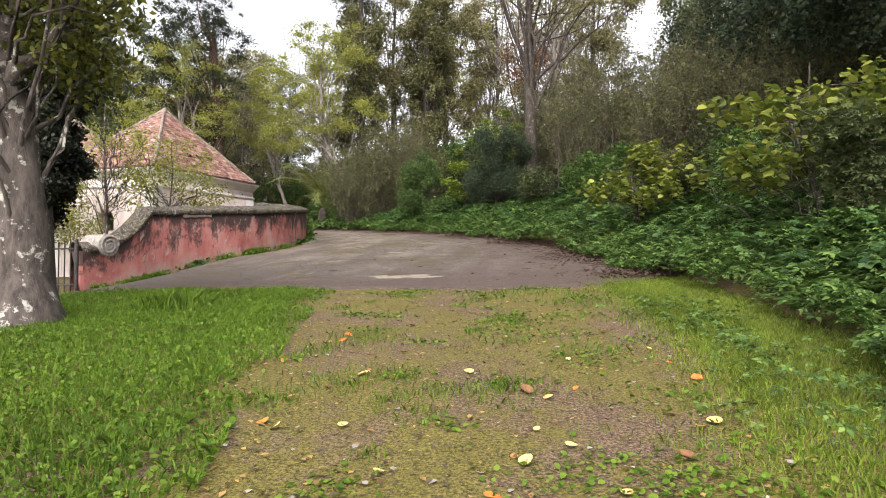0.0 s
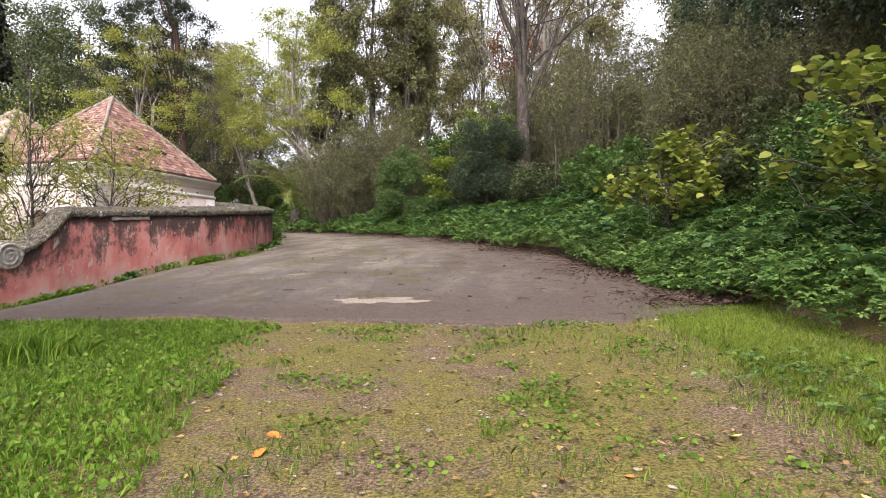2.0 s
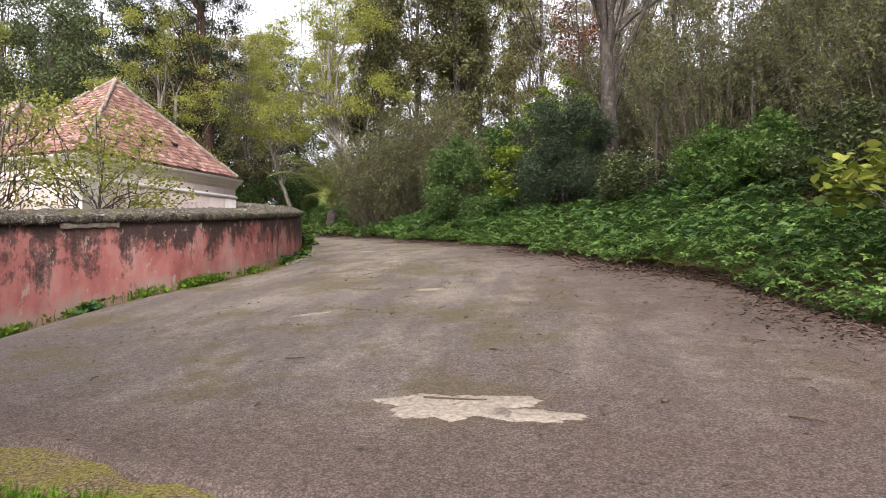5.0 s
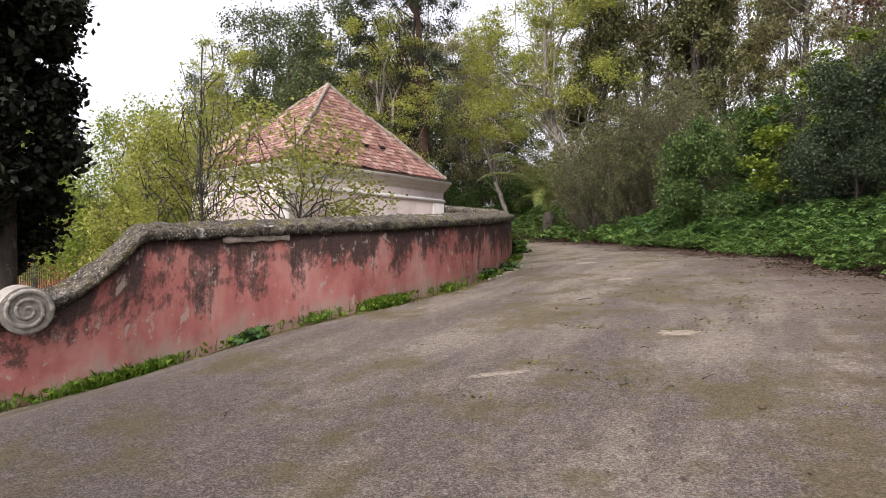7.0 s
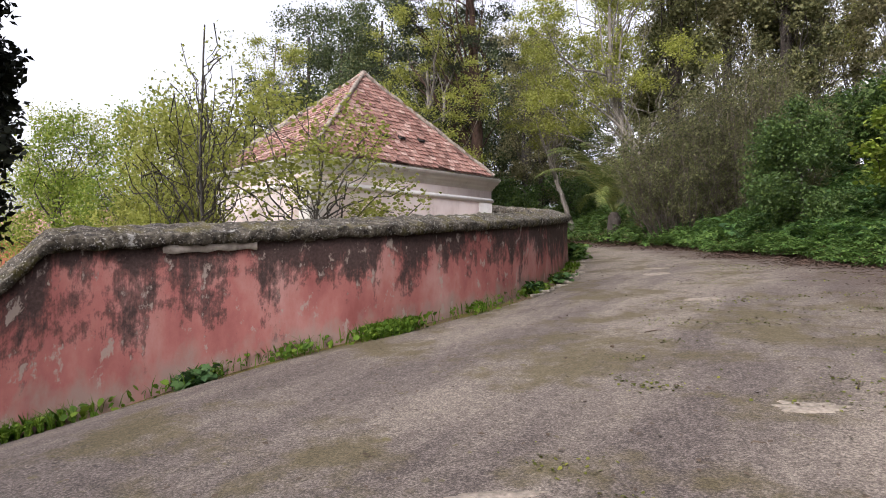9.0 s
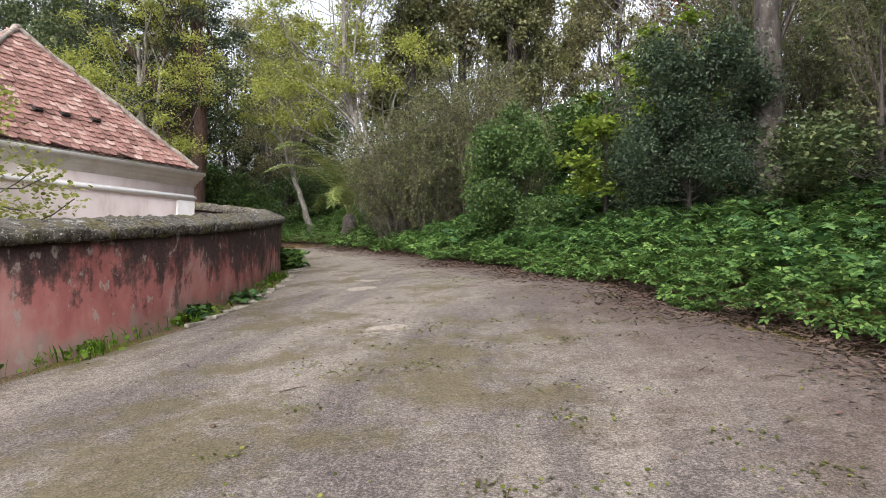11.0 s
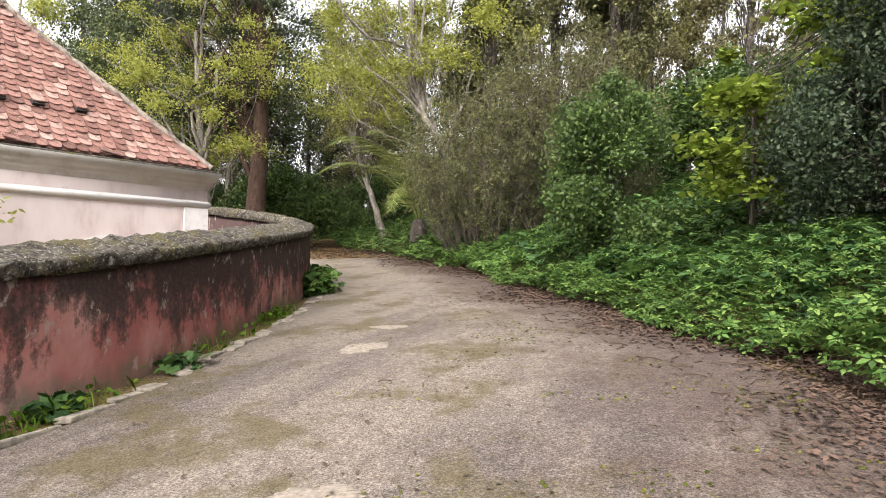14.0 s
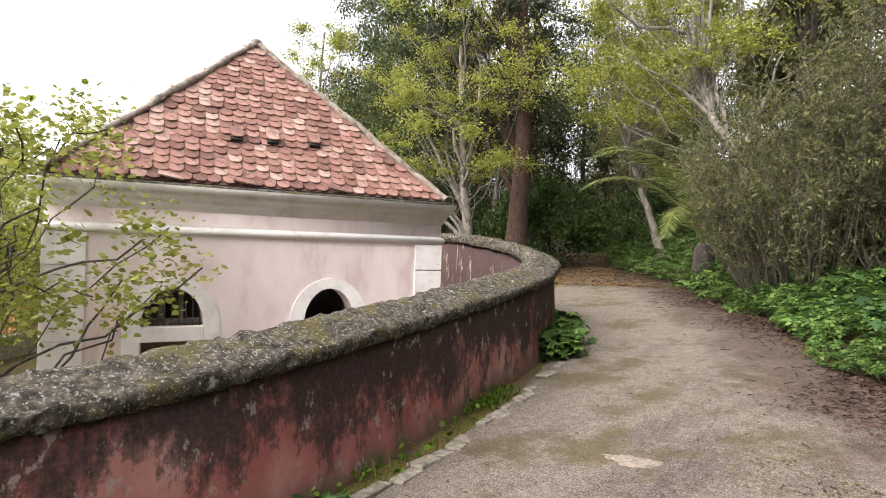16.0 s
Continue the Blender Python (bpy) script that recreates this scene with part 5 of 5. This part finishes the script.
def wall_foot():
    """Weeds, and a broken line of pale mortar, along the foot of the wall."""
    rng = np.random.default_rng(90)
    p = smooth(WALL, 400)
    t = np.gradient(p, axis=0)
    t /= np.linalg.norm(t, axis=1)[:, None]
    right = np.stack([t[:, 1], -t[:, 0]], 1)
    n = 26000
    i = rng.integers(12, 235, n)
    dens = np.array([noise.noise((q * 0.06, 0, 7.0)) for q in range(400)])
    keep = rng.random(n) < np.clip(0.16 + dens[i] * 1.3, 0.03, 1) * np.where(i < 146, 1.0, 0.16)
    i = i[keep]
    q = p[i] + right[i] * (0.04 + 0.34 * rng.random(len(i)) ** 1.7)[:, None]
    pos = np.c_[q, height(q[:, 0], q[:, 1]) + 0.02]
    h = len(pos) // 2
    blades(pos[:h], 0.17, rng, "wall_weeds", "green grass tufts along the wall's foot")
    v, f = leaves(pos[h:] + np.c_[np.zeros((len(pos) - h, 2)), 0.14 * rng.random(len(pos) - h)], 0.06, rng, "round", 0.3, 0.5)
    stuff("wall_weeds", "leafy green weeds along the wall's foot", "weeds", v, f, L_GRASS)
    # leafy clump at the bend
    c = np.array([(-8.0, 32.3), (-8.3, 32.8), (-7.8, 32.0), (-8.8, 33.5)])
    q = c[rng.integers(0, 4, 900)] + rng.normal(0, 0.17, (900, 2))
    v, f = leaves(np.c_[q, height(q[:, 0], q[:, 1]) + 0.05 + 0.38 * rng.random(900)], 0.11, rng, "lobed", 0.4)
    stuff("bend_plants", "leafy green plants at the wall's bend", "plants", v, f, L_COVER)
    # two or three single plants at the foot
    for at in ((-7.05, 19.2), (-6.0, 25.1), (-6.1, 26.6)):
        m = 60
        q = np.array(at) + rng.normal(0, 0.1, (m, 2)) + [0.12, 0]
        v, f = leaves(np.c_[q, height(q[:, 0], q[:, 1]) + 0.03 + 0.14 * rng.random(m)], 0.075, rng, "lobed", 0.4)
        tagged(new("wall_plant", mesh_np("wall_plant", v, f, L_COVERDARK)), "small dark green plant at the wall's foot", "plant")
    # kerb stones
    ob = thing("kerb", "broken pale mortar kerb along the wall's foot", "kerb", kind="structure")
    k = 150
    while k < 262:
        ln = int(rng.integers(3, 8))
        a, b = p[k], p[min(k + ln, 399)]
        m = (a + b) / 2 + right[k] * (0.42 + rng.normal(0, 0.035))
        bm = bmesh.new()
        ang = math.atan2(b[1] - a[1], b[0] - a[0])
        add_box(bm, Matrix.Translation((*m, zat(*m) + 0.03)) @ Matrix.Rotation(ang + rng.normal(0, 0.06), 4, "Z") @ Matrix.Rotation(rng.normal(0, 0.08), 4, "X"),
                float(np.hypot(*(b - a))) * 1.02, rng.uniform(0.07, 0.2), rng.uniform(0.03, 0.06), 0.014)
        part("kerb_stone", bm, KERB, ob)
        k += ln + (int(rng.integers(1, 6)) if rng.random() < 0.3 else 0)


wall_foot()


# ---- litter and marks on the road ----
def patch(at, rx, ry, ang, seed, label):
    rng = np.random.default_rng(seed)
    n = 72
    a = np.linspace(0, 2 * np.pi, n, endpoint=False)
    w = np.convolve(np.r_[rng.normal(0, 1, n), rng.normal(0, 1, 4)], np.ones(3) / 2.2, "same")[:n]
    rad = 1 + 0.15 * w + 0.1 * np.sin(3 * a + seed) + 0.08 * np.sin(5 * a + 2 * seed)
    c, s = math.cos(radians(ang)), math.sin(radians(ang))
    rings = []
    for k in (1.0, 0.9, 0.45, 0.02):
        x, y = rx * rad * np.cos(a) * k, ry * rad * np.sin(a) * k
        X, Y = at[0] + c * x - s * y, at[1] + s * x + c * y
        rings.append(np.c_[X, Y, height(X, Y) + (0.03 if k == 1.0 else 0.042)])
    v = np.vstack(rings)
    f = grid_faces(4, n, True)
    tagged(new("road_patch", mesh_np("road_patch", v, f, PALE, shade=True)), label, "patch")


for i, (at, rx, ry, an) in enumerate((((-0.62, 14.15), 0.52, 0.27, -8), ((-0.1, 13.95), 0.3, 0.12, -14), ((-1.58, 19.78), 0.2, 0.13, 20), ((-2.85, 17.85), 0.26, 0.05, 35), ((-4.5, 27.7), 0.3, 0.2, 70),
                                      ((-3.05, 24.4), 0.24, 0.14, 20), ((-4.75, 28.9), 0.25, 0.12, 10))):
    patch(at, rx, ry, an, 100 + i, "bare pale worn patch in the asphalt")


def litter():
    rng = np.random.default_rng(110)
    t = np.gradient(BANK_L, axis=0)
    t /= np.linalg.norm(t, axis=1)[:, None]
    right = np.stack([t[:, 1], -t[:, 0]], 1)
    ok = np.where((BANK_L[:, 1] > 12.5) & (BANK_L[:, 1] < 48))[0]
    n = 85000
    u = rng.uniform(ok[0], ok[-1], n)
    i = u.astype(int)
    fr = (u - i)[:, None]
    c = BANK_L[i] * (1 - fr) + BANK_L[i + 1] * fr
    q = c + right[i] * (0.6 - np.abs(rng.normal(0, 0.62, n)) * (0.8 + 0.3 * np.sin(u * 0.9)))[:, None]
    v, f = leaves(np.c_[q, height(q[:, 0], q[:, 1]) + 0.048 + 0.02 * rng.random(n)], 0.045, rng, "oval", 0.7, 0.6)
    stuff("leaf_litter", "brown leaf litter along the bank's foot", "litter", v, f, material("brown litter", plain((0.082, 0.052, 0.038), 0.6, 3)))
    # leaves strewn over the lane
    n = 6500
    x, y = rng.uniform(-6, 4, n), 12.8 + 27 * rng.random(n) ** 0.8
    d = side(np.c_[x, y], BANK_L)
    w = side(np.c_[x, y], WALL_L)
    keep = (d < 0) & (w > 0.3)
    x, y = x[keep], y[keep]
    v, f = leaves(np.c_[x, y, height(x, y) + 0.05], 0.032, rng, "oval", 0.75, 0.7)
    stuff("strewn_leaves", "small dark fallen leaves strewn over the lane", "litter", v, f, TWIG)
    # moss tufts along the crown of the lane
    spots = [(rng.uniform(-3.2, 0.8), rng.uniform(17, 31), rng.uniform(0.06, 0.3)) for _ in range(60)]
    pts = np.vstack([np.c_[rng.normal(a - 0.1 * max(b - 22, 0), r, int(260 * r)), rng.normal(b, r * 0.7, int(260 * r))] for a, b, r in spots])
    v, f = leaves(np.c_[pts, height(pts[:, 0], pts[:, 1]) + 0.044], 0.022, rng, "round", 0.6, 0.5)
    stuff("lane_moss", "thin yellow-green moss and seedlings on the lane", "moss", v, f, L_LAWNTREE)
    # leaf fall that covers the lane past the bend
    n = 9000
    y = 41 + 12 * rng.random(n)
    x = -10.5 - 0.72 * (y - 41) - 4.6 * rng.random(n)
    v, f = leaves(np.c_[x, y, height(x, y) + 0.05], 0.1, rng, "oval", 0.8, 0.6)
    stuff("leaf_fall", "brown fallen leaves covering the lane past the bend", "litter", v, f, L_FALLEN)
    # twigs in the litter and on the lane
    k = 1100
    j = rng.integers(ok[0], ok[-1], k)
    p = BANK_L[j] - right[j] * np.abs(rng.normal(0, 0.4, k))[:, None] + rng.normal(0, 0.2, (k, 2))
    p[1075:] = np.c_[rng.uniform(-5, 3, 25), rng.uniform(13, 27, 25)]
    a, ln = rng.uniform(0, np.pi, k), rng.uniform(0.05, 0.22, k)
    e = p + np.c_[np.cos(a), np.sin(a)] * ln[:, None]
    zp, ze = height(p[:, 0], p[:, 1]) + 0.05, height(e[:, 0], e[:, 1]) + 0.05
    mid = (p + e) / 2 + rng.normal(0, 0.02, (k, 2))
    pieces = [tube([(*p[i], zp[i]), (*mid[i], (zp[i] + ze[i]) / 2 + 0.01), (*e[i], ze[i])], [0.006, 0.005, 0.003], 4) for i in range(k)]
    v, f = join(pieces)
    stuff("twigs", "broken brown twigs by the bank", "twigs", v, f, TWIG)
    # small dark litter on the track
    n = 2600
    x, y = rng.uniform(-1.2, 3.2, n), rng.uniform(3, 12.6, n)
    v, f = leaves(np.c_[x, y, height(x, y) + 0.02], 0.035, rng, "oval", 0.75, 0.7)
    stuff("track_litter", "small dry leaves and bits on the worn track", "litter", v, f, L_FALLEN)
    n = 3200
    x, y = rng.normal(0.7, 1.1, n), rng.uniform(3, 12.7, n)
    v, f = leaves(np.c_[x, y, height(x, y) + 0.018], 0.03, rng, "oval", 0.7, 0.7)
    stuff("track_litter", "dark rotted leaf bits on the worn track", "litter", v, f, TWIG)
    n = 420
    x, y = rng.uniform(-1.2, 3.0, n), rng.uniform(3, 12.8, n)
    v, f = leaves(np.c_[x, y, height(x, y) + 0.015], 0.03, rng, "round", 0.8, 0.6)
    stuff("pebbles", "small pale stones in the worn track", "stones", v, f, STONE)


litter()


def fallen_leaves():
    """Single large curled leaves on the track."""
    rng = np.random.default_rng(120)
    mats = [material("orange leaf", plain((0.45, 0.14, 0.03), 0.4, 30)), material("straw leaf", plain((0.50, 0.36, 0.14), 0.35, 30)), material("brown leaf", plain((0.15, 0.075, 0.035), 0.4, 30))]
    protos = []
    for k in range(3):
        n = 12
        a = np.linspace(0, 2 * np.pi, n, endpoint=False)
        v, f = [], []
        for r in (0.02, 0.6, 1.0):
            rr = r * 0.055 * (1 + 0.25 * np.cos(a))
            x, y = rr * np.cos(a), rr * 0.8 * np.sin(a)
            v.append(np.c_[x, y, 0.004 + 9 * (y ** 2) + (3 + k) * (x ** 2)])
        ob = new("fallen_leaf", mesh_np("fallen_leaf", np.vstack(v), grid_faces(3, n, True), mats[k], shade=True))
        tagged(ob, ("orange curled fallen leaf on the track", "straw-yellow fallen leaf on the track", "brown curled fallen leaf on the track")[k], "leaf", "fallen leaves on the track")
        protos.append(ob)
    spots = [(rng.uniform(-0.8, 3.0), rng.uniform(3.6, 9.5)) for _ in range(54)]
    for i, (x, y) in enumerate(spots):
        m = pose(x, y, zat(x, y) + 0.012, rng.normal(0, 12), rng.normal(0, 12), rng.uniform(0, 360))
        if i < 3:
            protos[i].matrix_world = m
        else:
            o = copy_thing(protos[i % 3], m)
            s = rng.uniform(0.4, 0.9)
            o.scale = (s, s, s)


fallen_leaves()


def small_things():
    """Loose sticks and stones on the lane."""
    rng = np.random.default_rng(130)
    for x, y, ln, a in ((-2.3, 15.5, 0.17, 10), (-0.45, 15.75, 0.14, -30), (1.4, 13.9, 0.2, -40), (-0.85, 14.3, 0.45, -8), (0.9, 23.3, 0.35, 60), (0.6, 25.0, 0.5, 120), (1.2, 22.2, 0.3, 100)):
        e = np.array([math.cos(radians(a)), math.sin(radians(a))]) * ln
        pts = [(x, y, zat(x, y) + 0.047), (x + e[0] * 0.5 + 0.01, y + e[1] * 0.5 - 0.012, zat(x, y) + 0.052), (x + e[0], y + e[1], zat(x + e[0], y + e[1]) + 0.045)]
        st = new("stick", mesh_np("stick", *tube(smooth(pts, 7), np.linspace(0.009, 0.004, 7), 6), TWIG, shade=True))
        tagged(st, "short dark broken stick lying on the lane", "stick", "sticks on the lane")
    for x, y, r in ((2.82, 14.16, 0.055), (1.4, 18.1, 0.03), (-0.8, 17.4, 0.025), (0.75, 14.2, 0.028), (0.85, 24.2, 0.04), (0.0, 24.5, 0.025), (-3.3, 21.2, 0.022), (1.9, 16.0, 0.03), (2.5, 15.2, 0.025)):
        bm = bmesh.new()
        bmesh.ops.create_icosphere(bm, subdivisions=2, radius=r)
        for v in bm.verts:
            v.co *= 1 + 0.35 * noise.noise(v.co * (1.2 / r) + Vector((x, y, 0)))
            v.co.z *= 0.65
        st = part("stone", bm, TWIG, None, "", True)
        st.location = (x, y, zat(x, y) + 0.035 + r * 0.45)
        tagged(st, "small dark stone lying on the lane", "stone", "stones on the lane")


small_things()


# ---- roof tiles, last ----
VENTS = ((-3.57, 6.02), (-2.97, 6.04), (-2.23, 6.07))
def roof_tiles():
    rng = np.random.default_rng(21)
    W, L, EXPO = 0.215, 0.33, 0.17
    me = tile_mesh(W, L)
    base_v = np.array([v.co for v in me.vertices])
    base_f = [tuple(p.vertices) for p in me.polygons]
    rest = {1: [], 2: [], 3: []}
    for k in range(4):
        a, b = ROOF_C[k], ROOF_C[(k + 1) % 4]
        mid = (a + b) / 2
        slope = (ROOF_AP - mid)
        length = slope.length
        up = slope.normalized()
        acr = (b - a).normalized()
        nrm = acr.cross(up)
        width = (b - a).length
        rows = int(length / EXPO)
        for r in range(rows):
            d = r * EXPO
            half = width / 2 * (1 - (d + 0.12) / length) - 0.05
            cnt = int(2 * half / W)
            for c in range(cnt + 1):
                u = (c - cnt / 2) * W + (W / 2 if r % 2 else 0) - W / 4
                if abs(u) > half:
                    continue
                tilt = -0.065 + rng.normal(0, 0.015)
                p = mid + up * (d + L) + acr * (u + rng.normal(0, 0.008)) + nrm * (0.012 + rng.uniform(0, 0.012))
                m = Matrix((acr, up, nrm)).transposed().to_4x4()
                m.translation = p
                m = m @ Matrix.Rotation(rng.normal(0, 0.03), 4, "Z") @ Matrix.Rotation(tilt, 4, "X")
                if k == 0:
                    o = new("tile", me)
                    o.parent = ROOF
                    o.matrix_local = m
                else:
                    rest[k].append(m)
    # three vents under raised tiles: solid near-black boxes paint the openings' shade
    up = (ROOF_AP - (ROOF_C[0] + ROOF_C[1]) / 2).normalized()
    acr = Vector((1, 0, 0))
    for vx, vz in VENTS:
        f = (vz - ROOF_C[0].z) / (ROOF_AP.z - ROOF_C[0].z)
        p = Vector((vx, ROOF_C[0].y + f * (ROOF_AP.y - ROOF_C[0].y), vz))
        m = Matrix((acr, up, acr.cross(up))).transposed().to_4x4()
        m.translation = p
        bm = bmesh.new()
        add_box(bm, m @ Matrix.Translation((0, 0, 0.04)), 0.19, 0.15, 0.11, 0.004)
        vent = part("roof_vent", bm, DARK, ROOF, "near-black box painting the shade of an opening in the tiles")
        o = new("tile", me)
        o.parent = ROOF
        o.matrix_local = m @ Matrix.Translation((0, 0.28, 0.075)) @ Matrix.Rotation(-0.16, 4, "X")
    for vx in (-4.62, -3.55, -2.02):
        bm = bmesh.new()
        add_box(bm, Matrix.Translation((vx, -0.02, 5.30)) @ Matrix.Rotation(0.15, 4, "Y") @ Matrix.Rotation(0.5, 4, "X"), 0.36, 0.2, 0.03, 0.008)
        part("slipped_tile", bm, TILE, ROOF, "slipped broken tile on the cornice")
    for k, ms in rest.items():
        bm_v, bm_f = [], []
        for m in ms:
            n0 = len(bm_v)
            bm_v += [tuple(m @ Vector(v)) for v in base_v]
            bm_f += [tuple(i + n0 for i in f) for f in base_f]
        me2 = bpy.data.meshes.new("tiles")
        me2.from_pydata(bm_v, [], bm_f)
        me2.materials.append(TILE)
        o = new("tile_field", me2)
        o.parent = ROOF
        tagged(o, kind="stuff")


roof_tiles()
